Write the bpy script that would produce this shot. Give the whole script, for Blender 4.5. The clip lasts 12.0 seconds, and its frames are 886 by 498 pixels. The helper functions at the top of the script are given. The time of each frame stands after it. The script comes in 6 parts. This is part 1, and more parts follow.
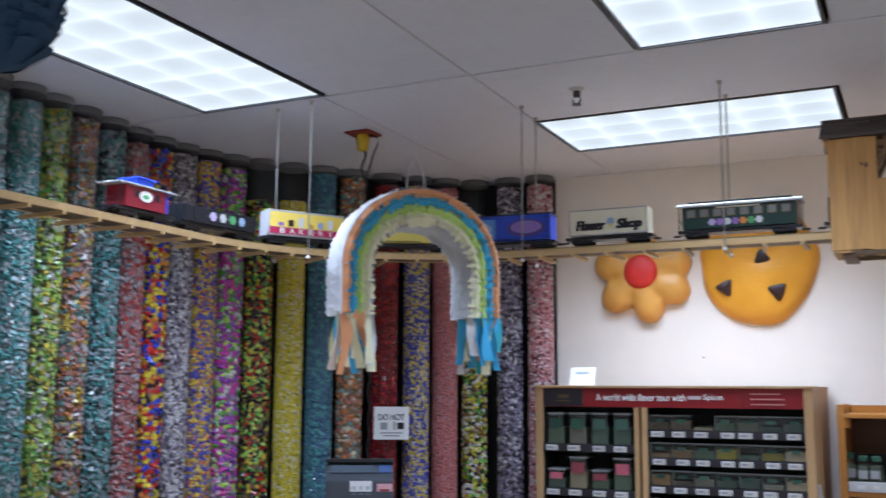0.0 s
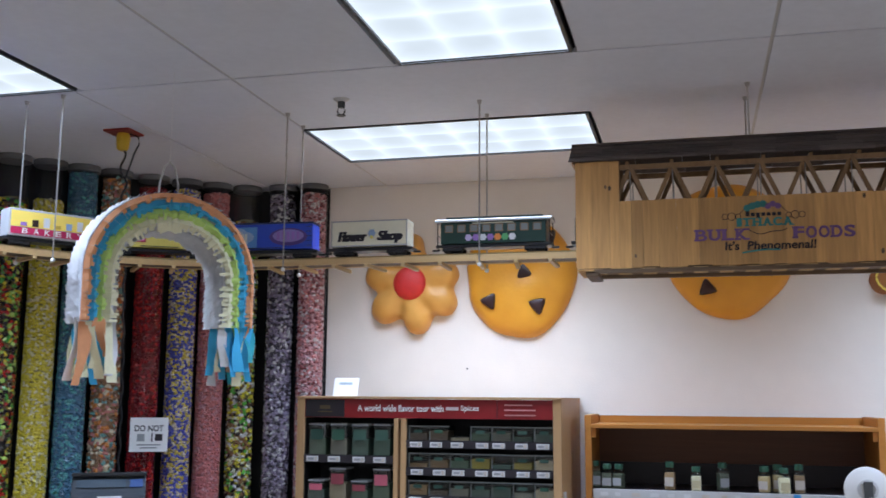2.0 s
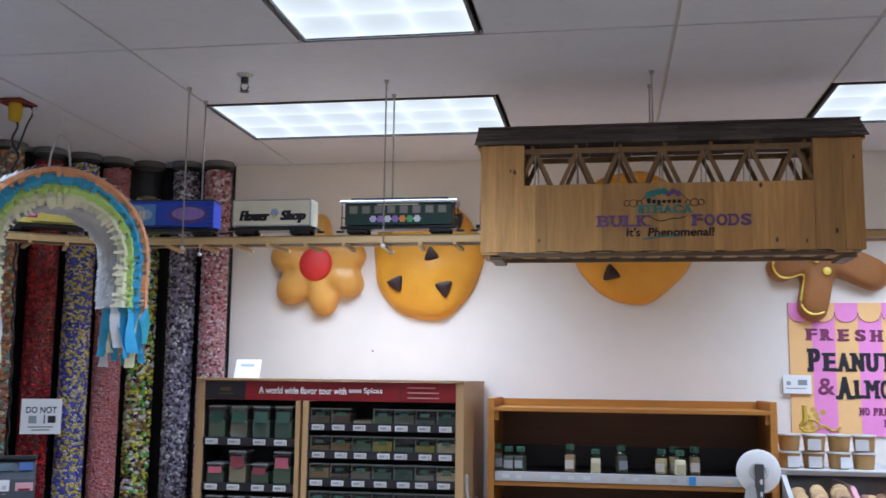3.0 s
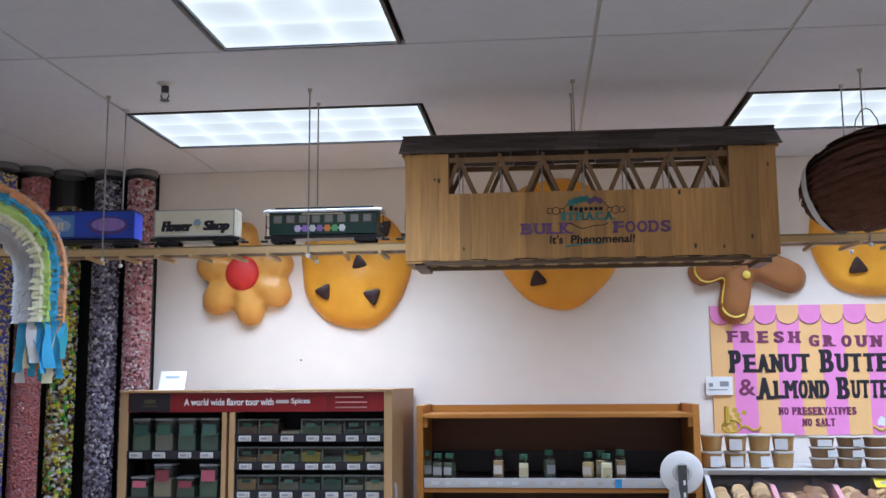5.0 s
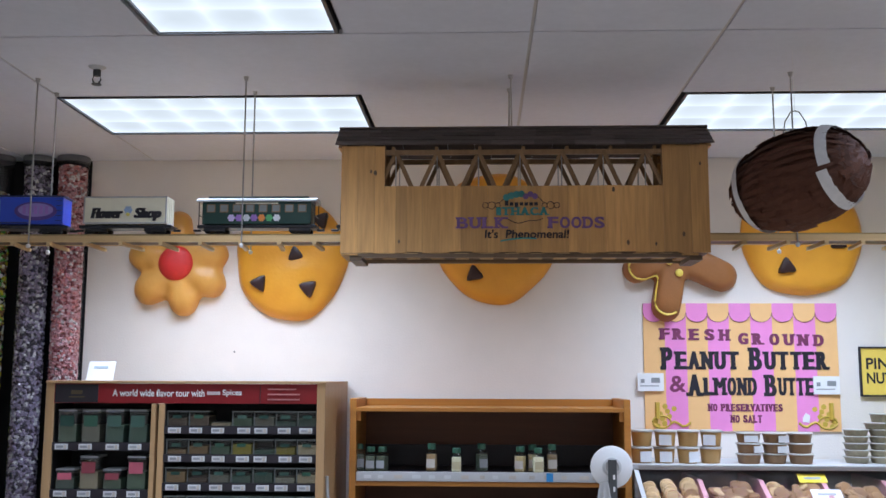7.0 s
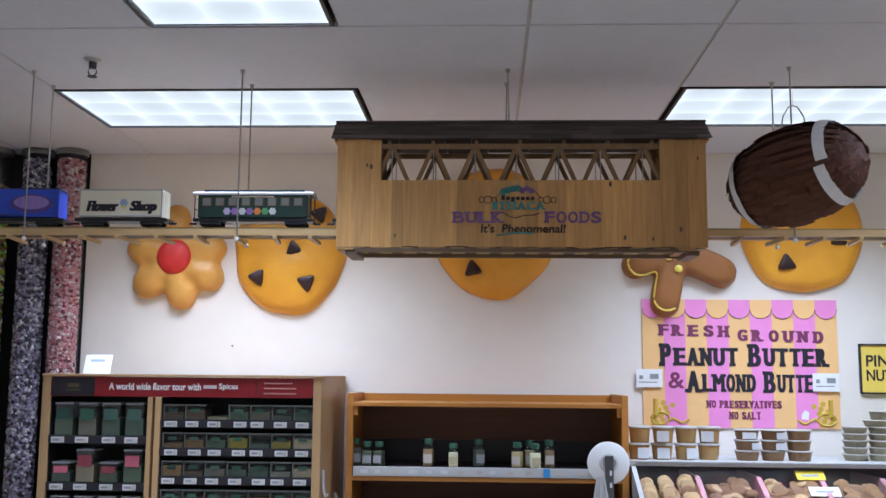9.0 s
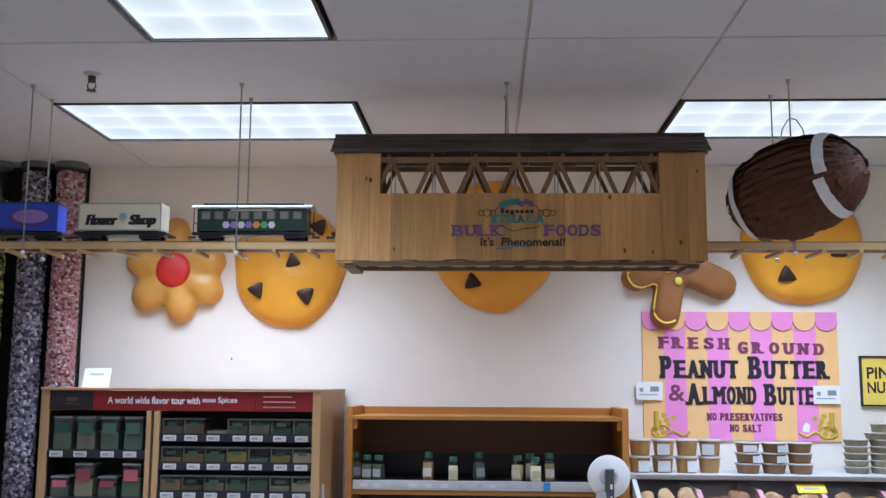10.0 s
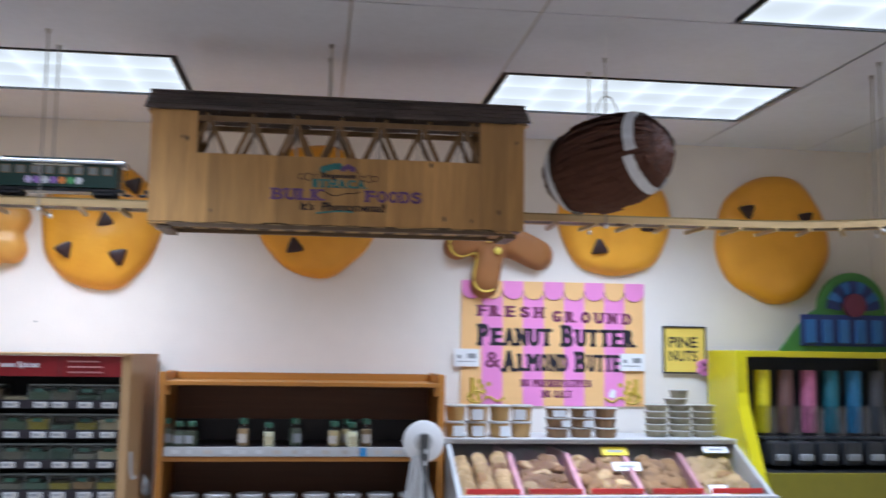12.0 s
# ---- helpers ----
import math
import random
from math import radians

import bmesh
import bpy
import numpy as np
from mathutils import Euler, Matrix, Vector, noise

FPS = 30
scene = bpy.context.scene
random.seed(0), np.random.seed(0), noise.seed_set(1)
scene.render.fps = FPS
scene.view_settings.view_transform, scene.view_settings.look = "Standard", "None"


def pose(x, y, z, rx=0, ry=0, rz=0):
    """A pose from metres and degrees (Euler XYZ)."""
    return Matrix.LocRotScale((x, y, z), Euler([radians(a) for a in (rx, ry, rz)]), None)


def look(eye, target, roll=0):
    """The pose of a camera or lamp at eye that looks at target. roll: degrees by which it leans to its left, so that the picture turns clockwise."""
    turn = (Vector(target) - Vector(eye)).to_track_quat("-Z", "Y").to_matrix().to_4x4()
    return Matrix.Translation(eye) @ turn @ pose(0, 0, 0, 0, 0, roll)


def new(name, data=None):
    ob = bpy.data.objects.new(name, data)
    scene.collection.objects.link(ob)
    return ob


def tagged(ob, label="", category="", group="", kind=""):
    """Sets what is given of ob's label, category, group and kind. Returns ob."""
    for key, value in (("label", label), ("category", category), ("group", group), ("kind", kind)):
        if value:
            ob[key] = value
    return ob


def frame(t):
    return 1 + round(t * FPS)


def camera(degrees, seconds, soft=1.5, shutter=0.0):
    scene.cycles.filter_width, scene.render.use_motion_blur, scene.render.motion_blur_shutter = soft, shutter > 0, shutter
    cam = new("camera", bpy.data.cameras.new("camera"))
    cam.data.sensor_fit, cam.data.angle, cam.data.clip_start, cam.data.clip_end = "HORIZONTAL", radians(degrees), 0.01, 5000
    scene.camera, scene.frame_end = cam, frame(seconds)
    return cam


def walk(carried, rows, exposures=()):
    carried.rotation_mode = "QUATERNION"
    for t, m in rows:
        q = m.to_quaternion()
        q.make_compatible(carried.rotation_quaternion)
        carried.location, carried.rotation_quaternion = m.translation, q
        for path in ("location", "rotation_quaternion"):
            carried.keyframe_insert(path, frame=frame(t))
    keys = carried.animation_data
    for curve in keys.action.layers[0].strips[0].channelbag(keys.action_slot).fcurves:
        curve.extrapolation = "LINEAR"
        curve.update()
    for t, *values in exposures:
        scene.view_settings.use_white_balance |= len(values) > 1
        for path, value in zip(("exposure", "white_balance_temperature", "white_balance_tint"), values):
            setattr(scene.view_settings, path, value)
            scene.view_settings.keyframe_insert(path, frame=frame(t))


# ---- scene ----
cam = camera(48.3, 12.0, soft=1.5, shutter=0.45)
PATH = [
    (0, (0.05, 0.109, 1.645), (-0.812, 1.892, 1.927), 0.3),
    (0.5, (0.103, 0.142, 1.641), (-0.618, 1.987, 1.912), 0.3),
    (1, (0.13, 0.158, 1.637), (-0.494, 2.041, 1.893), -0.1),
    (1.5, (0.162, 0.167, 1.644), (-0.372, 2.075, 1.917), 0.1),
    (2, (0.197, 0.183, 1.663), (-0.291, 2.1, 1.961), 0.4),
    (2.5, (0.211, 0.206, 1.668), (-0.186, 2.145, 1.96), 0.9),
    (3, (0.235, 0.224, 1.671), (-0.088, 2.18, 1.933), 0.7),
    (5, (0.271, 0.22, 1.686), (0.079, 2.192, 1.957), -0.4),
    (5.5, (0.274, 0.219, 1.678), (0.108, 2.194, 1.945), -0.4),
    (6, (0.291, 0.227, 1.676), (0.17, 2.205, 1.945), -0.0),
    (6.5, (0.294, 0.225, 1.676), (0.195, 2.205, 1.941), 0.0),
    (7, (0.299, 0.23, 1.675), (0.222, 2.211, 1.938), 0.2),
    (9, (0.333, 0.246, 1.671), (0.245, 2.228, 1.926), 0.5),
    (9.5, (0.335, 0.245, 1.677), (0.233, 2.224, 1.949), 0.2),
    (10, (0.335, 0.25, 1.682), (0.247, 2.229, 1.958), 0.4),
    (10.5, (0.335, 0.25, 1.69), (0.256, 2.23, 1.962), 0.4),
    (11, (0.342, 0.249, 1.693), (0.263, 2.229, 1.963), 0.2),
    (11.5, (0.354, 0.251, 1.679), (0.348, 2.237, 1.918), 0.4),
    (12, (0.378, 0.267, 1.681), (0.63, 2.24, 1.894), 0.8),
]
walk(cam, [(t, look(eye, target, roll)) for t, eye, target, roll in PATH])

# ---- world and exposure ----
WHITE = bpy.data.worlds.new("world")
WHITE.use_nodes = True
WHITE.node_tree.nodes["Background"].inputs[0].default_value = (0.9, 0.95, 1.0, 1)
WHITE.node_tree.nodes["Background"].inputs[1].default_value = 0.02
scene.world = WHITE
LAMP = 36.5
scene.view_settings.exposure = 0.0

CEIL, WALL_Y, RIGHT_X = 2.80, 5.20, 3.32


# ---- materials ----
def mat(name, color, rough=0.6, metal=0.0, var=0.12, scale=25.0, bump=0.15, fine=220.0, coat=0.0, dirt=0.0, stretch=(1, 1, 1), tint=None):
    """A procedural surface: base colour varied at two scales, with fine relief."""
    m = bpy.data.materials.new(name)
    m.use_nodes = True
    n, l = m.node_tree.nodes, m.node_tree.links
    b = n["Principled BSDF"]
    b.inputs["Roughness"].default_value, b.inputs["Metallic"].default_value = rough, metal
    b.inputs["Coat Weight"].default_value = coat
    co, mp = n.new("ShaderNodeTexCoord"), n.new("ShaderNodeMapping")
    mp.inputs["Scale"].default_value = stretch
    l.new(co.outputs["Object"], mp.inputs[0])
    big, small = n.new("ShaderNodeTexNoise"), n.new("ShaderNodeTexNoise")
    big.inputs["Scale"].default_value, small.inputs["Scale"].default_value = scale * 0.25, scale
    big.inputs["Detail"].default_value = small.inputs["Detail"].default_value = 4
    for t in (big, small):
        l.new(mp.outputs[0], t.inputs["Vector"])
    mx = n.new("ShaderNodeMix")
    mx.data_type = "RGBA"
    lo = tint or [c * (1 - 2.2 * var) for c in color]
    mx.inputs["A"].default_value, mx.inputs["B"].default_value = (*lo, 1), (*[min(1, c * (1 + var)) for c in color], 1)
    add = n.new("ShaderNodeMath")
    add.operation = "MULTIPLY_ADD"
    add.inputs[1].default_value = 0.6
    sc = n.new("ShaderNodeMath")
    sc.operation = "MULTIPLY"
    sc.inputs[1].default_value = 0.55
    l.new(small.outputs["Fac"], sc.inputs[0])
    l.new(big.outputs["Fac"], add.inputs[0])
    l.new(sc.outputs[0], add.inputs[2])
    l.new(add.outputs[0], mx.inputs["Factor"])
    info = n.new("ShaderNodeObjectInfo")
    hs = n.new("ShaderNodeHueSaturation")
    mr = n.new("ShaderNodeMapRange")
    mr.inputs["To Min"].default_value, mr.inputs["To Max"].default_value = 1 - var * 0.9, 1 + var * 0.9
    l.new(info.outputs["Random"], mr.inputs["Value"])
    l.new(mr.outputs[0], hs.inputs["Value"])
    l.new(mx.outputs["Result"], hs.inputs["Color"])
    l.new(hs.outputs[0], b.inputs["Base Color"])
    f, bp = n.new("ShaderNodeTexNoise"), n.new("ShaderNodeBump")
    f.inputs["Scale"].default_value = fine
    l.new(mp.outputs[0], f.inputs["Vector"])
    bp.inputs["Strength"].default_value, bp.inputs["Distance"].default_value = bump, 0.004
    l.new(f.outputs["Fac"], bp.inputs["Height"])
    l.new(bp.outputs[0], b.inputs["Normal"])
    return m


def candy_mat(name, colors, rough=0.22):
    """Sweets in mixed colours: each piece takes one colour of the palette."""
    m = bpy.data.materials.new(name)
    m.use_nodes = True
    n, l = m.node_tree.nodes, m.node_tree.links
    b = n["Principled BSDF"]
    b.inputs["Roughness"].default_value = rough
    geo, ramp = n.new("ShaderNodeNewGeometry"), n.new("ShaderNodeValToRGB")
    ramp.color_ramp.interpolation = "CONSTANT"
    e = ramp.color_ramp.elements
    while len(e) < len(colors):
        e.new(0.5)
    for i, c in enumerate(colors):
        e[i].position, e[i].color = i / len(colors), (*c, 1)
    l.new(geo.outputs["Random Per Island"], ramp.inputs[0])
    nz, mx = n.new("ShaderNodeTexNoise"), n.new("ShaderNodeMix")
    nz.inputs["Scale"].default_value = 90
    mx.data_type, mx.blend_type = "RGBA", "MULTIPLY"
    mx.inputs["Factor"].default_value = 0.5
    l.new(ramp.outputs[0], mx.inputs["A"])
    l.new(nz.outputs["Fac"], mx.inputs["B"])
    gain = n.new("ShaderNodeHueSaturation")
    gain.inputs["Value"].default_value = 1.15
    l.new(mx.outputs["Result"], gain.inputs["Color"])
    l.new(gain.outputs[0], b.inputs["Base Color"])
    return m


def clear_mat(name, tint=(1, 1, 1), gloss=0.10, rough=0.06):
    m = bpy.data.materials.new(name)
    m.use_nodes = True
    n, l = m.node_tree.nodes, m.node_tree.links
    n.remove(n["Principled BSDF"])
    tr, gl, mx, lw, mr = (n.new("ShaderNode" + k) for k in ("BsdfTransparent", "BsdfGlossy", "MixShader", "LayerWeight", "MapRange"))
    tr.inputs[0].default_value = (*tint, 1)
    gl.inputs["Roughness"].default_value = rough
    lw.inputs[0].default_value = 0.3
    mr.inputs["To Min"].default_value, mr.inputs["To Max"].default_value = gloss * 0.5, gloss * 4
    l.new(lw.outputs["Facing"], mr.inputs["Value"])
    l.new(mr.outputs[0], mx.inputs[0])
    l.new(tr.outputs[0], mx.inputs[1])
    l.new(gl.outputs[0], mx.inputs[2])
    l.new(mx.outputs[0], n["Material Output"].inputs[0])
    return m


def lens_mat(name, color, strength):
    """A lit lens of square cells: brightest along the ribs between them, a little dimmer inside each cell."""
    m = bpy.data.materials.new(name)
    m.use_nodes = True
    n, l = m.node_tree.nodes, m.node_tree.links
    n.remove(n["Principled BSDF"])
    e = n.new("ShaderNodeEmission")
    e.inputs[0].default_value = (*color, 1)
    co, sep = n.new("ShaderNodeTexCoord"), n.new("ShaderNodeSeparateXYZ")
    l.new(co.outputs["Object"], sep.inputs[0])

    def op(kind, a, b=None):
        q = n.new("ShaderNodeMath")
        q.operation = kind
        for k, v in enumerate((a, b)):
            if v is None:
                continue
            if isinstance(v, (int, float)):
                q.inputs[k].default_value = v
            else:
                l.new(v, q.inputs[k])
        return q.outputs[0]
    ribs = []
    for axis, cell, shift in ((0, 0.199, 0.0), (1, 0.192, 0.5)):
        u = op("ADD", op("DIVIDE", sep.outputs[axis], cell), shift + 20)
        ribs.append(op("POWER", op("MULTIPLY", op("ABSOLUTE", op("SUBTRACT", op("FRACT", u), 0.5)), 2.0), 3.0))
    cloud = n.new("ShaderNodeTexNoise")
    cloud.inputs["Scale"].default_value = 5.0
    l.new(co.outputs["Object"], cloud.inputs["Vector"])
    level = op("ADD", op("MULTIPLY", op("ADD", ribs[0], ribs[1]), 0.20), op("ADD", op("MULTIPLY", cloud.outputs["Fac"], 0.18), 0.70))
    l.new(op("MULTIPLY", level, strength), e.inputs[1])
    l.new(e.outputs[0], n["Material Output"].inputs[0])
    return m


def wood_mat(name, color, dark, rough=0.5, along=2, grain=14.0, coat=0.0, var=0.16):
    s = [grain, grain, grain]
    s[along] = grain * 0.06
    return mat(name, color, rough, var=var, scale=6, bump=0.25, fine=16, tint=dark, stretch=s, coat=coat)


M_WALL = mat("wall_paint", (0.84, 0.775, 0.705), 0.75, var=0.035, scale=9, bump=0.25, fine=120)
M_CEIL = mat("ceiling_tile", (0.665, 0.68, 0.75), 0.9, var=0.05, scale=30, bump=0.5, fine=260)
M_TEE = mat("ceiling_grid_enamel", (0.50, 0.48, 0.47), 0.5, var=0.08)
M_FLOOR = mat("floor_vinyl", (0.25, 0.19, 0.135), 0.4, var=0.08, scale=8)
M_BLACK = mat("black_board", (0.012, 0.012, 0.014), 0.55, var=0.2)
M_DARKMETAL = mat("dark_enamel", (0.03, 0.032, 0.036), 0.4, var=0.15)
M_FIN = mat("lamp_housing_enamel", (0.80, 0.82, 0.85), 0.3, var=0.03)
M_LAMP = lens_mat("lamp_lens", (0.78, 0.885, 1.0), 1.16)
M_ROD = mat("steel_rod", (0.42, 0.41, 0.40), 0.35, metal=0.8, var=0.1)
M_TRACKWOOD = wood_mat("track_pine", (0.62, 0.43, 0.21), (0.42, 0.26, 0.11), along=0)
M_RUNGWOOD = wood_mat("rung_pine", (0.58, 0.40, 0.20), (0.36, 0.23, 0.10), along=1)
M_PLANK = wood_mat("cedar_plank", (0.62, 0.345, 0.122), (0.31, 0.150, 0.046), along=2, grain=22, var=0.24)
M_BEAM = wood_mat("dark_beam", (0.16, 0.10, 0.055), (0.07, 0.04, 0.02), along=0)
M_TRUSS = wood_mat("truss_wood", (0.26, 0.15, 0.065), (0.12, 0.065, 0.028), along=2)
M_SHINGLE = mat("weathered_shingle", (0.105, 0.082, 0.074), 0.85, var=0.3, scale=40, bump=0.6, fine=140, stretch=(0.2, 1, 1))
M_RAIL = mat("brass_rail", (0.45, 0.33, 0.16), 0.35, metal=1.0)
M_TIE = mat("plastic_tie", (0.03, 0.022, 0.018), 0.6)
M_COOKIE = mat("baked_cookie", (0.84, 0.40, 0.04), 0.38, var=0.12, scale=9, bump=0.35, fine=60, tint=(0.68, 0.27, 0.022))
M_FLOWERCOOKIE = mat("sugar_cookie", (0.80, 0.42, 0.10), 0.38, var=0.15, scale=8, bump=0.35, fine=60, tint=(0.60, 0.25, 0.045))
M_GINGER = mat("gingerbread", (0.36, 0.145, 0.045), 0.5, var=0.12, scale=10, bump=0.3, fine=70)
M_ICING = mat("yellow_icing", (0.90, 0.70, 0.12), 0.45, var=0.05)
M_CHIP = mat("chocolate", (0.035, 0.013, 0.012), 0.35, var=0.2)
M_GUM = mat("red_gumdrop", (0.72, 0.035, 0.030), 0.45, var=0.15, scale=30, bump=0.5)
M_SPICEWOOD = wood_mat("light_maple", (0.50, 0.31, 0.15), (0.38, 0.22, 0.10), along=2, grain=9)
M_ORANGEWOOD = wood_mat("orange_oak", (0.43, 0.175, 0.028), (0.29, 0.105, 0.016), along=0, grain=9, coat=0.15)
M_DARKWOOD = wood_mat("brown_back_panel", (0.15, 0.055, 0.02), (0.08, 0.028, 0.011), along=0, grain=6)
M_RED = mat("red_header", (0.25, 0.010, 0.014), 0.4, var=0.05)
M_NAVY = mat("dark_header", (0.02, 0.016, 0.022), 0.4)
M_PAPER = mat("white_paper", (0.82, 0.82, 0.82), 0.6, var=0.03)
M_WHITE = mat("white_laminate", (0.48, 0.48, 0.48), 0.35, var=0.04)
# Shaded copy of the yellow plastic, for the stand's lower front.
M_YELLOWSHADE = mat("shaded_yellow_panel", (0.24, 0.205, 0.012), 0.4, var=0.08)
M_LID = mat("cloudy_lid", (0.42, 0.405, 0.37), 0.4, var=0.06)
M_TAG = mat("tag_paper", (0.60, 0.60, 0.60), 0.6, var=0.06)
M_FADED = mat("faded_tag_print", (0.52, 0.46, 0.40), 0.6)
M_INK = mat("black_ink", (0.015, 0.012, 0.02), 0.6)
M_PINK = mat("sign_pink", (0.86, 0.28, 0.60), 0.55, var=0.04)
M_TAN = mat("sign_tan", (0.88, 0.52, 0.22), 0.55, var=0.04)
M_PLUM = mat("plum_ink", (0.20, 0.035, 0.10), 0.6)
M_GOLD = mat("gold_ink", (0.62, 0.42, 0.06), 0.6)
M_SIGNYELLOW = mat("sign_yellow", (0.90, 0.66, 0.13), 0.55, var=0.05)
M_YELLOW = mat("yellow_plastic", (0.62, 0.53, 0.01), 0.35, var=0.06)
M_GREY = mat("grey_plastic", (0.30, 0.31, 0.32), 0.45)
M_CAP = mat("tube_cap", (0.16, 0.16, 0.165), 0.5)
M_TUBE = clear_mat("clear_acrylic", (0.96, 0.97, 0.98), 0.06, 0.12)
M_GLASS = clear_mat("clear_glass", (0.93, 0.96, 0.95), 0.08, 0.05)


# ---- mesh helpers ----
def box(bm, x0, x1, y0, y1, z0, z1, m=None):
    v = [bm.verts.new((x, y, z)) for x in (x0, x1) for y in (y0, y1) for z in (z0, z1)]
    if m is not None:
        bmesh.ops.transform(bm, matrix=m, verts=v)
    for f in ((0, 1, 3, 2), (4, 6, 7, 5), (0, 4, 5, 1), (2, 3, 7, 6), (0, 2, 6, 4), (1, 5, 7, 3)):
        bm.faces.new([v[i] for i in f])
    return v


def rod(bm, a, b, r, seg=10, r2=None):
    a, b = Vector(a), Vector(b)
    q = (b - a).to_track_quat("Z", "Y").to_matrix()
    rings = []
    for p, rr in ((a, r), (b, r if r2 is None else r2)):
        rings.append([bm.verts.new(p + q @ Vector((rr * math.cos(k * math.tau / seg), rr * math.sin(k * math.tau / seg), 0))) for k in range(seg)])
    for k in range(seg):
        bm.faces.new((rings[0][k], rings[0][(k + 1) % seg], rings[1][(k + 1) % seg], rings[1][k]))
    bm.faces.new(rings[0][::-1])
    bm.faces.new(rings[1])


def lathe(bm, profile, seg=24, centre=(0, 0, 0)):
    """profile: (radius, z) from bottom to top, turned round the z axis."""
    c = Vector(centre)
    rings = [[bm.verts.new(c + Vector((r * math.cos(k * math.tau / seg), r * math.sin(k * math.tau / seg), z))) for k in range(seg)] for r, z in profile]
    for a, b in zip(rings, rings[1:]):
        for k in range(seg):
            bm.faces.new((a[k], a[(k + 1) % seg], b[(k + 1) % seg], b[k]))
    bm.faces.new(rings[0][::-1])
    bm.faces.new(rings[-1])


def tube_path(bm, pts, r, seg=8):
    pts = [Vector(p) for p in pts]
    rings = []
    for i, p in enumerate(pts):
        d = (pts[min(i + 1, len(pts) - 1)] - pts[max(i - 1, 0)]).normalized()
        q = d.to_track_quat("Z", "Y").to_matrix()
        rings.append([bm.verts.new(p + q @ Vector((r * math.cos(k * math.tau / seg), r * math.sin(k * math.tau / seg), 0))) for k in range(seg)])
    for a, b in zip(rings, rings[1:]):
        for k in range(seg):
            bm.faces.new((a[k], a[(k + 1) % seg], b[(k + 1) % seg], b[k]))
    bm.faces.new(rings[0][::-1])
    bm.faces.new(rings[-1])


def prism(bm, outline, y0, y1, m=None):
    """A flat outline in x and z, given thickness along y."""
    a = [bm.verts.new((x, y0, z)) for x, z in outline]
    b = [bm.verts.new((x, y1, z)) for x, z in outline]
    if m is not None:
        bmesh.ops.transform(bm, matrix=m, verts=a + b)
    n = len(a)
    bm.faces.new(a)
    bm.faces.new(b[::-1])
    for k in range(n):
        bm.faces.new((a[k], b[k], b[(k + 1) % n], a[(k + 1) % n]))


def finish(name, bm, material, smooth=False, bevel=0.0):
    if bevel:
        bmesh.ops.bevel(bm, geom=bm.edges[:], offset=bevel, segments=2, affect="EDGES", profile=0.6)
    bmesh.ops.recalc_face_normals(bm, faces=bm.faces[:])
    me = bpy.data.meshes.new(name)
    bm.to_mesh(me)
    bm.free()
    for mt in material if isinstance(material, (list, tuple)) else [material]:
        me.materials.append(mt)
    if smooth:
        me.shade_smooth()
        me.set_sharp_from_angle(angle=radians(40))
    return me


def part(name, bm, material, parent, label="", smooth=False, bevel=0.0, place=None):
    ob = new(name, finish(name, bm, material, smooth, bevel))
    ob.parent = parent
    if place is not None:
        ob.matrix_basis = place
    if label:
        tagged(ob, label)
    return ob


def thing(name, label, category, m=None, group="", kind=""):
    ob = new(name)
    ob.empty_display_size = 0.05
    ob.matrix_basis = m if m is not None else Matrix()
    return tagged(ob, label, category, group, kind)


def setting(name, bm, material, label, smooth=False):
    return tagged(new(name, finish(name, bm, material, smooth)), label, name.split("_")[0], kind="structure")


def boxes(*dims):
    bm = bmesh.new()
    for d in dims:
        box(bm, *d)
    return bm


def lettering(name, words, material, parent, x, y, z, width, height, depth=0.002, label="", slant=0.0, bold=0.020, heavy=0.0):
    """Words standing upright, facing the shop, with their lower left corner at x, z, filling width and height."""
    cu = bpy.data.curves.new(name, "FONT")
    cu.body, cu.size, cu.extrude, cu.shear, cu.offset = words, 1.0, 0.0, slant, bold
    tmp = bpy.data.objects.new(name, cu)
    scene.collection.objects.link(tmp)
    bpy.context.view_layer.update()
    me = bpy.data.meshes.new_from_object(tmp)
    bpy.data.objects.remove(tmp)
    co = np.zeros(len(me.vertices) * 3)
    me.vertices.foreach_get("co", co)
    co = co.reshape(-1, 3)
    lo, hi = co.min(0), co.max(0)
    out = np.zeros_like(co)
    out[:, 0] = x + (co[:, 0] - lo[0]) / (hi[0] - lo[0]) * width
    out[:, 1] = y - depth
    out[:, 2] = z + (co[:, 1] - lo[1]) / (hi[1] - lo[1]) * height
    if heavy:
        # copies a little apart widen the upright strokes
        polys = [list(p.vertices) for p in me.polygons]
        sets, faces, num = [], [], 5
        for k in range(num):
            c = out.copy()
            c[:, 0] = x + (out[:, 0] - x) * (1 - heavy) + heavy * width * k / (num - 1)
            c[:, 1] -= 0.0003 * k
            sets.append(c)
            faces += [[i + k * len(out) for i in p] for p in polys]
        me = bpy.data.meshes.new(name)
        me.from_pydata(np.concatenate(sets).tolist(), [], faces)
    else:
        me.vertices.foreach_set("co", out.ravel())
    me.materials.append(material)
    ob = new(name, me)
    ob.parent = parent
    return tagged(ob, label) if label else ob


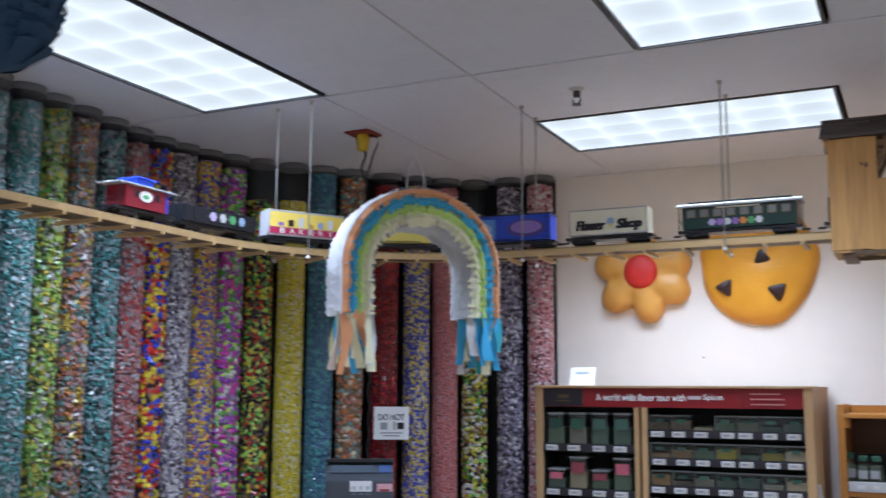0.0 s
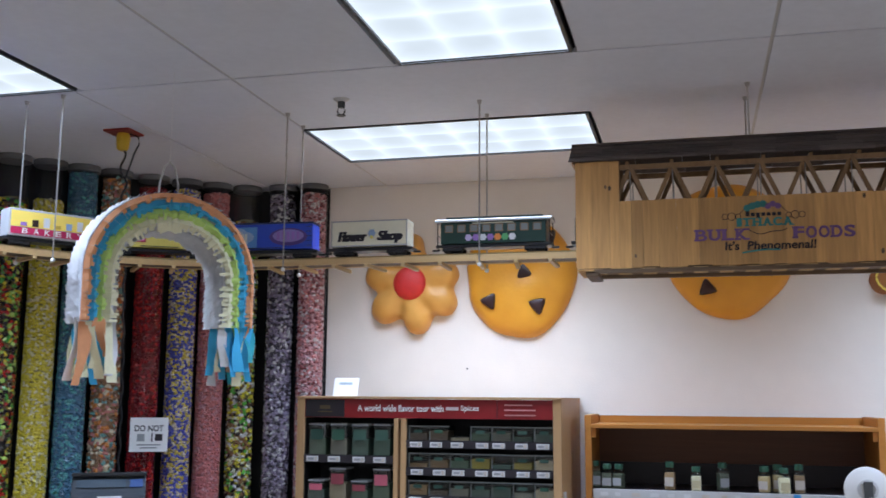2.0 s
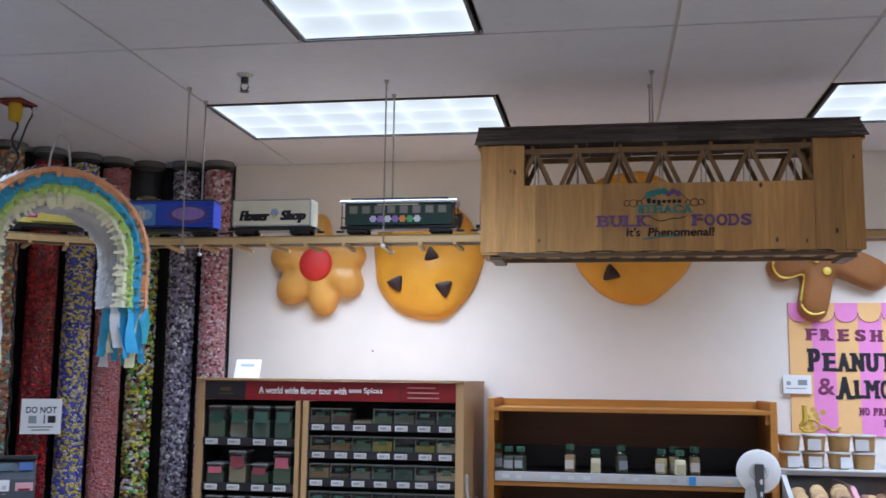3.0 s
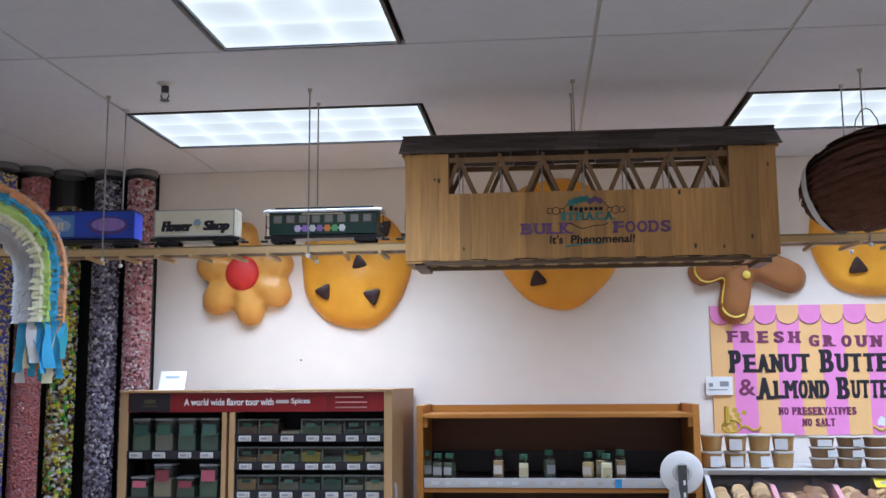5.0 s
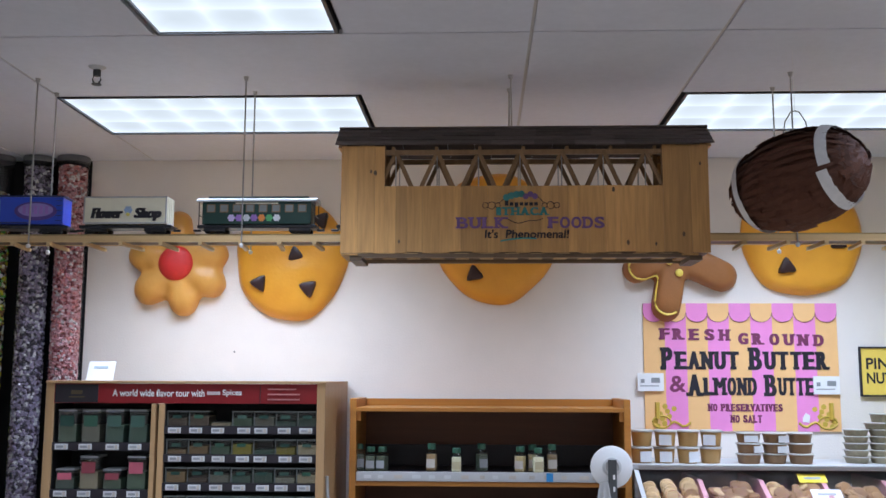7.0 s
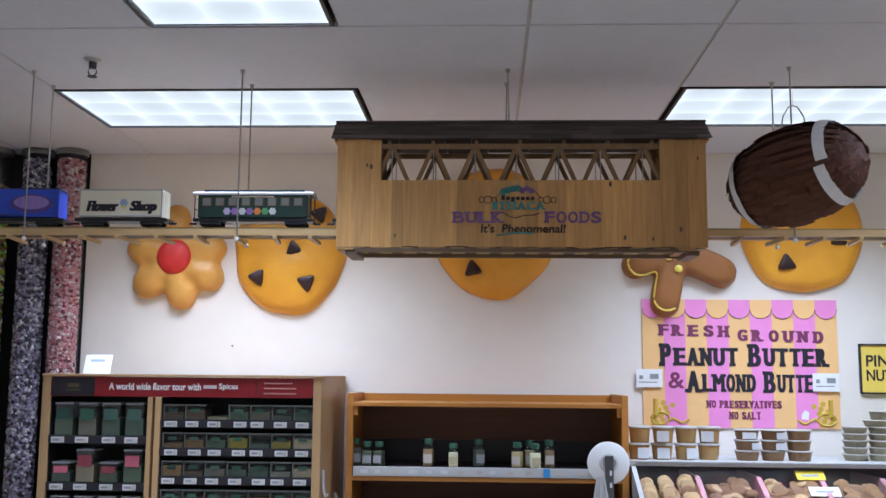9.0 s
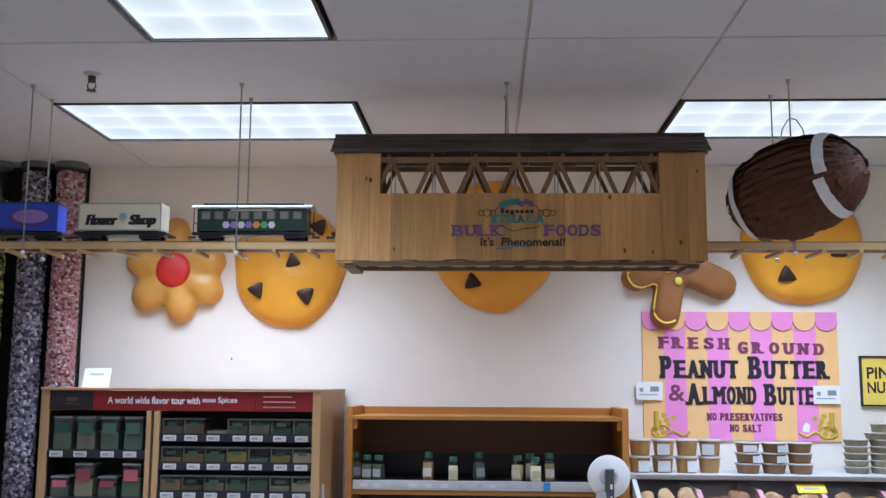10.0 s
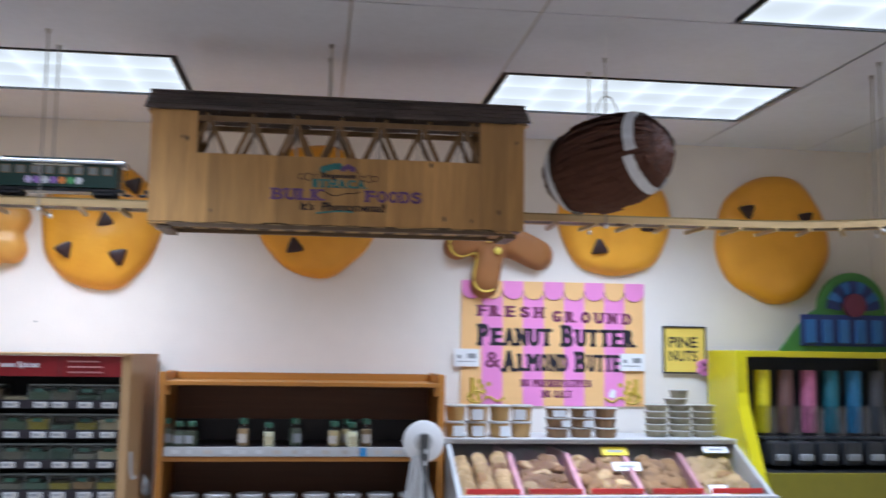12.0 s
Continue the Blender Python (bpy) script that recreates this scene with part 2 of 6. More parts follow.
STEMS = {"P": ((.16, 1, 1),), "E": ((.16, 1, 1),), "A": ((.10, 1, 0), (.90, 1, 0)), "N": ((.12, 1, 1), (.88, 0, 1)), "U": ((.12, 0, 1), (.88, 0, 1)), "T": ((.5, 1, 0),), "B": ((.16, 1, 1),), "R": ((.16, 1, 1), (.90, 1, 0)), "K": ((.16, 1, 1), (.90, 1, 1)),
         "L": ((.16, 1, 1),), "M": ((.10, 1, 1), (.90, 1, 1)), "D": ((.16, 1, 1),), "F": ((.16, 1, 1),), "H": ((.14, 1, 1), (.86, 1, 1)), "I": ((.5, 1, 1),), "V": ((.10, 0, 1), (.90, 0, 1))}


def slab_letters(words, m, parent, x, y, z, w, h, place, heavy=0.18):
    """Heavy slab-serif capitals: thickened letters with short bars at the ends of their stems."""
    each = [{"M": 1.3, "I": 0.6, " ": 0.6}.get(c, 1.0) for c in words]
    unit = w / sum(each)
    for c, q in zip(words, each):
        lw = unit * q * 0.88
        if c != " ":
            ob = lettering("lettering", c, m, parent, x, y - 0.001, z, lw, h, 0.001, bold={"B": 0.012, "M": 0.0}.get(c, 0.025), heavy=heavy if c != "I" else 0.3)
            ob.matrix_basis = place
            for fx, low, high in STEMS.get(c, ()):
                bw, bh = min(unit, lw) * 0.27, h * 0.16
                for on, zz in ((low, z), (high, z + h - bh)):
                    if on:
                        part("serif", boxes((x + fx * lw - bw, x + fx * lw + bw, y - 0.0034, y - 0.0026, zz, zz + bh)), m, ob)
        x += unit * q


# ---- the room ----
FLOOR_BACK, LEFT_X = -4.0, -3.6
setting("floor", boxes((LEFT_X, RIGHT_X + 0.2, FLOOR_BACK, WALL_Y + 0.15, -0.1, 0.0)), M_FLOOR, "warm brown vinyl shop floor")
setting("wall_back", boxes((-3.6, RIGHT_X + 0.15, WALL_Y, WALL_Y + 0.15, 0.0, 3.1)), M_WALL, "warm white painted plaster wall behind the shelves")
setting("wall_right", boxes((RIGHT_X, RIGHT_X + 0.15, FLOOR_BACK, WALL_Y, 0.0, 3.1)), M_WALL, "warm white painted side wall")
setting("wall_left", boxes((LEFT_X - 0.15, LEFT_X, FLOOR_BACK, WALL_Y + 0.15, 0.0, 3.1)), M_WALL, "warm white painted side wall")
setting("wall_front", boxes((LEFT_X - 0.15, RIGHT_X + 0.15, FLOOR_BACK - 0.15, FLOOR_BACK, 0.0, 3.1)), M_WALL, "warm white painted wall across the shop")

# lamps: (x0, y0, x1, y1)
LAMPS = [(-2.63, 2.105, -2.03, 3.325), (-0.765, 2.105, -0.165, 3.325), (1.745, 2.105, 2.345, 3.325), (-1.41, 4.04, -0.19, 4.64), (1.105, 4.04, 2.325, 4.64),
         # The next five are out of view, added to light the shop behind.
         (-2.63, -0.9, -2.03, 0.32), (-0.165, -0.9, 0.435, 0.32), (1.745, -0.9, 2.345, 0.32), (-1.41, -3.0, -0.19, -2.4), (1.105, -3.0, 2.325, -2.4)]
XL = [-3.6, -3.25, -2.64, -2.02, -1.40, -0.775, -0.155, 0.465, 1.085, 1.735, 2.35, 2.96, 3.32]
XFAR = [-3.25, -2.64, -2.05, -1.40, 0.465, 1.085, 2.35, 2.96]
YL = [-4.0, -3.01, -2.39, -1.52, -0.91, 0.33, 0.945, 2.095, 3.335, 4.65, 5.2]


def ceiling():
    """Lay-in tiles with a recessed joint round each, and tees in the joints; open where the lamps sit."""
    def covered(x, y):
        return any(a - 0.02 < x < c + 0.02 and b - 0.02 < y < d + 0.02 for a, b, c, d in LAMPS)
    xs = sorted(set(XL + XFAR + [v for l in LAMPS for v in (l[0] - 0.01, l[2] + 0.01)]))
    ys = sorted(set(YL + [v for l in LAMPS for v in (l[1] - 0.01, l[3] + 0.01)]))
    bm, tee = bmesh.new(), bmesh.new()
    for x0, x1 in zip(xs, xs[1:]):
        for y0, y1 in zip(ys, ys[1:]):
            if not covered((x0 + x1) / 2, (y0 + y1) / 2):
                xs_on = XFAR if y0 > 3.32 else XL
                g = [0.006 if any(abs(v - w) < 1e-6 for w in L) else 0.0 for v, L in ((x0, xs_on), (x1, xs_on), (y0, YL), (y1, YL))]
                box(bm, x0 + g[0], x1 - g[1], y0 + g[2], y1 - g[3], CEIL, CEIL + 0.018)
    for x in sorted(set(XL[1:-1] + XFAR)):
        for y0, y1 in zip(ys, ys[1:]):
            if not covered(x, (y0 + y1) / 2) and x in (XFAR if y0 > 3.32 else XL):
                box(tee, x - 0.0055, x + 0.0055, y0, y1, CEIL + 0.004, CEIL + 0.03)
    for y in YL[1:-1]:
        for x0, x1 in zip(xs, xs[1:]):
            if not covered((x0 + x1) / 2, y):
                box(tee, x0, x1, y - 0.0055, y + 0.0055, CEIL + 0.005, CEIL + 0.029)
    me = finish("ceiling", bm, [M_CEIL, M_TEE])
    t = finish("tees", tee, M_TEE)
    bm = bmesh.new()
    bm.from_mesh(me)
    k = len(bm.faces)
    bm.from_mesh(t)
    bm.faces.ensure_lookup_table()
    for f in bm.faces[k:]:
        f.material_index = 1
    bm.to_mesh(me)
    bm.free()
    tagged(new("ceiling", me), "grey-white lay-in tile ceiling with thin grid", "ceiling", kind="structure")
    setting("ceiling_void", boxes((LEFT_X - 0.15, RIGHT_X + 0.15, FLOOR_BACK - 0.15, WALL_Y + 0.15, 3.1, 3.15)), M_TEE, "plain slab above the tile ceiling")


ceiling()


def ceiling_light(x0, y0, x1, y1):
    along_x = x1 - x0 > y1 - y0
    ln, wd = max(x1 - x0, y1 - y0), min(x1 - x0, y1 - y0)
    t = thing("ceiling_light", "lit white fluorescent ceiling light with a lens of square cells", "ceiling light",
              pose((x0 + x1) / 2, (y0 + y1) / 2, CEIL, 0, 0, 0 if along_x else 90), "ceiling lights")
    a, b, w = ln / 2, wd / 2, 0.012
    part("frame", boxes((-a, a, -b, -b + w, -0.004, 0.03), (-a, a, b - w, b, -0.004, 0.03), (-a, -a + w, -b + w, b - w, -0.004, 0.03), (a - w, a, -b + w, b - w, -0.004, 0.03)), M_DARKMETAL, t, "thin dark metal frame")
    # lens of shallow cells, each a four-sided pillow that dips towards its middle
    bm = bmesh.new()
    nx, ny = 6, 3
    cw, cd = (ln - 2 * w) / nx, (wd - 2 * w) / ny
    for i in range(nx):
        for j in range(ny):
            xc, yc = -a + w + cw * (i + 0.5), -b + w + cd * (j + 0.5)
            rim = [bm.verts.new((xc + u * cw / 2, yc + v * cd / 2, 0.004)) for u, v in ((-1, -1), (1, -1), (1, 1), (-1, 1))]
            top = [bm.verts.new((xc + u * cw * 0.22, yc + v * cd * 0.22, 0.016)) for u, v in ((-1, -1), (1, -1), (1, 1), (-1, 1))]
            for k in range(4):
                bm.faces.new((rim[k], rim[(k + 1) % 4], top[(k + 1) % 4], top[k]))
            bm.faces.new(top)
    bmesh.ops.remove_doubles(bm, verts=bm.verts[:], dist=1e-5)
    part("lens_panel", bm, M_LAMP, t, "glowing white lens of square cells", smooth=True)
    part("housing", boxes((-a + w, a - w, -b + w, b - w, 0.022, 0.030)), M_FIN, t, "white housing above the lens")
    data = bpy.data.lights.new("fluorescent_light", "AREA")
    data.shape, data.size, data.size_y = "RECTANGLE", ln - 2 * w, wd - 2 * w
    data.energy, data.spread, data.color = LAMP, radians(119), (0.60, 0.74, 1.0)
    lamp = new("fluorescent_light", data)
    lamp.parent = t
    lamp.matrix_basis = pose(0, 0, -0.001)


for L in LAMPS:
    ceiling_light(*L)

# ---- candy tubes ----
TUBES = [(-3.00, 2.40), (-3.01, 2.57), (-3.024, 2.741), (-3.04, 2.896), (-3.062, 3.072), (-3.084, 3.253), (-3.102, 3.422), (-3.115, 3.595), (-3.101, 3.745), (-3.075, 3.895), (-3.02, 4.03),
         (-2.944, 4.168), (-2.845, 4.308), (-2.747, 4.437), (-2.647, 4.572), (-2.525, 4.725), (-2.405, 4.860), (-2.291, 4.978), (-2.161, 5.085), (-1.961, 5.112), (-1.783, 5.112)]
K = {"w": (.60, .57, .56), "r": (.55, .02, .02), "o": (.75, .22, .03), "y": (.78, .55, .04), "g": (.10, .42, .06), "l": (.45, .65, .12), "b": (.02, .06, .50), "t": (.10, .38, .36),
     "p": (.30, .06, .42), "m": (.62, .05, .35), "k": (.02, .015, .02), "s": (.54, .18, .17), "n": (.22, .11, .05), "c": (.72, .62, .42), "a": (.34, .40, .42), "d": (.16, .012, .018), "u": (.07, .16, .26), "v": (.27, .22, .30), "i": (.50, .25, .26)}
SORTS = [("pvkmw", .026, "purple and white"), ("tawtk", .028, "teal and silver"), ("ttwat", .024, "pale teal"), ("lywkgl", .026, "green, yellow and white"), ("osiwtya", .028, "pink and orange mixed"), ("tatak", .026, "grey-teal"),
         ("sisawsr", .026, "pink and grey"), ("rbyorbyk", .030, "red, blue and yellow foil"), ("vwvwk", .022, "lilac-white"), ("byvbyo", .022, "blue and gold"), ("pmglpvmw", .032, "purple, pink and green"),
         ("kglkyrnk", .026, "dark mixed colours"), ("ycyy", .019, "mustard yellow"), ("utuu", .020, "slate blue"), ("ncotsn", .030, "brown and tan mixed"), ("dddr", .022, "dark red"), ("bybybc", .019, "blue and yellow"),
         ("ssis", .020, "salmon pink"), ("ykcgnkywn", .026, "gold, green and red foil"), ("wvkvvk", .022, "white and violet"), ("isiiwd", .022, "rose pink")]


def rings_of_sweets(radius, z0, z1, size, facing, rng):
    """Many small faceted sweets pressed against the inside of a tube, on the side that faces the shop."""
    base = np.array([(x, y, z) for x in (-1, 1) for y in (-1, 1) for z in (-1, 1)], float)
    base[:, :2] *= 1 - 0.25 * (np.arange(8) % 2)[:, None]
    quads = np.array(((0, 1, 3, 2), (4, 6, 7, 5), (0, 4, 5, 1), (2, 3, 7, 6), (0, 2, 6, 4), (1, 5, 7, 3)))
    step = size * 0.80
    nz, na = int((z1 - z0) / step), int(radius * 3.9 / step)
    n = nz * na
    zz = z0 + (np.repeat(np.arange(nz), na) + rng.uniform(-0.4, 0.4, n)) * step + size * 0.4
    aa = facing + ((np.tile(np.arange(na), nz) + 0.5 + rng.uniform(-0.4, 0.4, n)) / na - 0.5) * 3.9
    rr = radius - size * 0.50 - rng.uniform(0, size * 0.45, n)
    ax = rng.normal(size=(n, 3))
    ax /= np.linalg.norm(ax, axis=1)[:, None]
    an = rng.uniform(0, 6.28, n)
    sc = rng.uniform(0.75, 1.15, (n, 3)) * size * np.array([0.58, 0.38, 0.30])
    v = base[None] * sc[:, None, :]
    c, s = np.cos(an)[:, None, None], np.sin(an)[:, None, None]
    k = ax[:, None, :]
    v = v * c + np.cross(np.broadcast_to(k, v.shape), v) * s + k * (k * v).sum(-1, keepdims=True) * (1 - c)
    v += np.stack([rr * np.cos(aa), rr * np.sin(aa), zz], -1)[:, None, :]
    far = np.hypot(v[..., 0], v[..., 1])
    keep = np.minimum(1, (radius - 0.003) / far)
    v[..., 0] *= keep
    v[..., 1] *= keep
    f = (quads[None] + 8 * np.arange(n)[:, None, None]).reshape(-1, 4)
    return v.reshape(-1, 3), f


def candy_tube(i, x, y):
    letters, size, words = SORTS[i]
    size *= 0.86
    rng = np.random.default_rng(40 + i)
    t = thing("candy_tube", "tall clear tube filled with %s sweets" % words, "candy tube", pose(x, y, 0), "candy tubes along the wall")
    cols = [K[c] for c in letters]
    mean = [sum(c[k] for c in cols) / len(cols) for k in range(3)]
    # Brightness along the row is set in the colours: dim first, brighter later.
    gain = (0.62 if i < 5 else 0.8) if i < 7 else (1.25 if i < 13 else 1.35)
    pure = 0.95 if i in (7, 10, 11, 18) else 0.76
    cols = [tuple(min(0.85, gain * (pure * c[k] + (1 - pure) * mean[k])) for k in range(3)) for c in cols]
    top = CEIL - 0.035 - rng.uniform(0, 0.03) - (0.14 if i in (11, 12, 18) else 0)
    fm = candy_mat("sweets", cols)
    v, f = rings_of_sweets(0.074, 0.9, top, size, math.atan2(0.2 - y, 0.2 - x), rng)
    me = bpy.data.meshes.new("sweets")
    me.from_pydata(v.tolist(), [], f.tolist())
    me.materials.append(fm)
    ob = new("sweets", me)
    ob.parent = t
    tagged(ob, kind="stuff")
    bm = bmesh.new()
    lathe(bm, [(0.056, 0.10), (0.056, top - 0.03), (0.04, top)], 20)
    # Core takes a darkened mean colour, standing for shade between the sweets.
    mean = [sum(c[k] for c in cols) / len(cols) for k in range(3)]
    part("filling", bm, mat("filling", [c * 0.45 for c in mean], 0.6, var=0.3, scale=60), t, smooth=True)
    bm = bmesh.new()
    for k in range(32):
        a0, a1 = k * math.tau / 32, (k + 1) * math.tau / 32
        q = [bm.verts.new((0.077 * math.cos(a), 0.077 * math.sin(a), z)) for a, z in ((a0, 0.1), (a1, 0.1), (a1, CEIL - 0.026), (a0, CEIL - 0.026))]
        bm.faces.new(q)
    bmesh.ops.remove_doubles(bm, verts=bm.verts[:], dist=1e-5)
    tb = part("tube", bm, M_TUBE, t, "clear acrylic tube", smooth=True)
    tb.visible_shadow = False
    bm = bmesh.new()
    lathe(bm, [(0.079, CEIL - 0.030), (0.080, CEIL - 0.028), (0.080, CEIL - 0.004), (0.078, CEIL - 0.001)], 32)
    part("cap", bm, M_CAP, t, "dark grey end cap", smooth=True)
    bm = bmesh.new()
    lathe(bm, [(0.085, 0.0), (0.085, 0.12), (0.081, 0.13)], 24)
    part("base", bm, M_BLACK, t, "black base ring", smooth=True)


for i, (x, y) in enumerate(TUBES):
    candy_tube(i, x, y)

bm = bmesh.new()
BACK = [(-3.14, 1.6), (-3.12, 2.4), (-3.20, 3.3), (-3.225, 3.6), (-3.20, 3.8), (-3.11, 4.09), (-3.02, 4.25), (-2.62, 4.80), (-2.37, 5.06), (-2.19, 5.194), (-1.722, 5.196)]
for (xa, ya), (xb, yb) in zip(BACK, BACK[1:]):
    d = Vector((xb - xa, yb - ya, 0)).normalized()
    nrm = Vector((-d.y, d.x, 0)) * 0.004
    vs = [bm.verts.new(Vector((px, py, pz)) + s * nrm) for s in (0, 1) for px, py, pz in ((xa, ya, 0), (xb, yb, 0), (xb, yb, CEIL - 0.002), (xa, ya, CEIL - 0.002))]
    for f in ((0, 1, 2, 3), (7, 6, 5, 4), (0, 4, 5, 1), (3, 2, 6, 7), (0, 3, 7, 4), (1, 5, 6, 2)):
        bm.faces.new([vs[q] for q in f])
setting("panel_behind_tubes", bm, M_BLACK, "black curved backing panel behind the candy tubes")

# ---- hanging railway ----
TY, ARC, XA, XB = 3.885, 0.80, -1.42, 2.03
ARC_L = 0.94


def along(s):
    """The track's middle line: s is 0 at the left end of the straight, and grows to the right. Returns x, y and heading."""
    if s < 0:
        a = -s / ARC_L
        if a < math.pi / 2:
            return XA - ARC_L * math.sin(a), TY - ARC_L * (1 - math.cos(a)), a
        return XA - ARC_L, TY - ARC_L - (-s - ARC_L * math.pi / 2), math.pi / 2
    if s > XB - XA:
        a = (s - XB + XA) / ARC
        a = min(a, math.pi / 2)
        rest = max(0, (s - XB + XA) - ARC * math.pi / 2)
        return XB + ARC * math.sin(a), TY - ARC * (1 - math.cos(a)) - rest, -a
    return XA + s, TY, 0.0


def strip(bm, s0, s1, off, w, z0, z1, step=0.08):
    n = max(2, int((s1 - s0) / step))
    rings = []
    for i in range(n + 1):
        x, y, h = along(s0 + (s1 - s0) * i / n)
        nx, ny = -math.sin(h), math.cos(h)
        rings.append([bm.verts.new((x + nx * o, y + ny * o, z)) for o, z in ((off - w / 2, z0), (off + w / 2, z0), (off + w / 2, z1), (off - w / 2, z1))])
    for a, b in zip(rings, rings[1:]):
        for k in range(4):
            bm.faces.new((a[k], a[(k + 1) % 4], b[(k + 1) % 4], b[k]))
    bm.faces.new(rings[0][::-1])
    bm.faces.new(rings[-1])


S0, S1, DECK = -3.2, 5.2, 2.196
TRACK = thing("model_railway_shelf", "narrow pine shelf carrying a model railway, hung on rods", "railway shelf", pose(XA, TY, DECK))


def railway():
    back = pose(-XA, -TY, -DECK)
    for off in (-0.083, 0.083):
        bm = bmesh.new()
        strip(bm, S0, S1, off, 0.014, 2.177 if off < 0 else 2.186, 2.200)
        part("side_rail", bm, M_TRACKWOOD, TRACK, place=back)
    for off in (-0.0225, 0.0225):
        bm = bmesh.new()
        strip(bm, S0, S1, off, 0.004, 2.207, 2.215)
        part("running_rail", bm, M_RAIL, TRACK, "brass rail", place=back)
    bm = bmesh.new()
    s = S0 + 0.02
    while s < S1:
        x, y, h = along(s)
        box(bm, -0.009, 0.009, -0.045, 0.045, 2.200, 2.207, pose(x, y, 0, 0, 0, math.degrees(h)))
        s += 0.034
    tagged(part("sleepers", bm, M_TIE, TRACK, "dark plastic sleepers", place=back), kind="stuff")
    bm = bmesh.new()
    strip(bm, S0, S1, 0.0, 0.148, 2.188, 2.199)
    part("deck_board", bm, M_BEAM, TRACK, "dark stained thin deck board", place=back)
    rung = finish("rung", boxes((-0.007, 0.007, -0.098, 0.098, -0.012, 0.0)), M_RUNGWOOD)
    s = S0 + 0.05
    while s < S1:
        x, y, h = along(s)
        if not (-0.2 < x < 1.1 and abs(y - TY) < 0.01):
            ob = new("rung", rung)
            ob.parent = TRACK
            ob.matrix_basis = back @ pose(x, y, 2.177, 0, 0, math.degrees(h) + random.uniform(-7, 7))
        s += 0.142


railway()


def hanger(x, y, z0, foot=(0, 0)):
    t = thing("hanger_rod", "thin steel threaded rod hanging from the ceiling", "hanger rod", pose(x, y, CEIL), "railway hanger rods")
    bm = bmesh.new()
    rod(bm, (foot[0], foot[1], z0 - CEIL), (0, 0, -0.001), 0.0032, 8)
    part("rod", bm, M_ROD, t, smooth=True)
    bm = bmesh.new()
    lathe(bm, [(0.006, -0.014), (0.008, -0.011), (0.008, -0.003), (0.011, 0.0)], 12)
    part("ceiling_nut", bm, M_ROD, t, smooth=True)
    if z0 < 2.2:
        bm = bmesh.new()
        lathe(bm, [(0.004, -0.012), (0.008, -0.009), (0.008, 0.0), (0.004, 0.003)], 10, (0, 0, z0 - CEIL))
        part("nut", bm, M_PAPER, t, "pale cap nut", smooth=True)


for xr in (-1.375, -0.58, 1.435):
    hanger(xr, TY - 0.095, 2.166)
    hanger(xr - 0.01, TY + 0.095, 2.166)
for xr, yr in ((-2.12, 3.37), (-2.31, 3.41), (2.46, 3.66), (2.53, 3.83), (-2.255, 1.5), (-2.455, 1.5), (2.75, 2.75), (2.93, 2.75)):
    hanger(xr, yr, 2.166)
hanger(0.41, TY - 0.088, 2.625, (0.006, 0.093))
hanger(0.41, TY + 0.088, 2.600, (-0.004, -0.05))


# ---- covered bridge ----
BX0, BX1, BZ0, BZ1 = -0.215, 1.125, 2.135, 2.535
BF, BB = TY - 0.100, TY + 0.100
WX0, WX1, WZ0 = -0.055, 0.960, 2.380


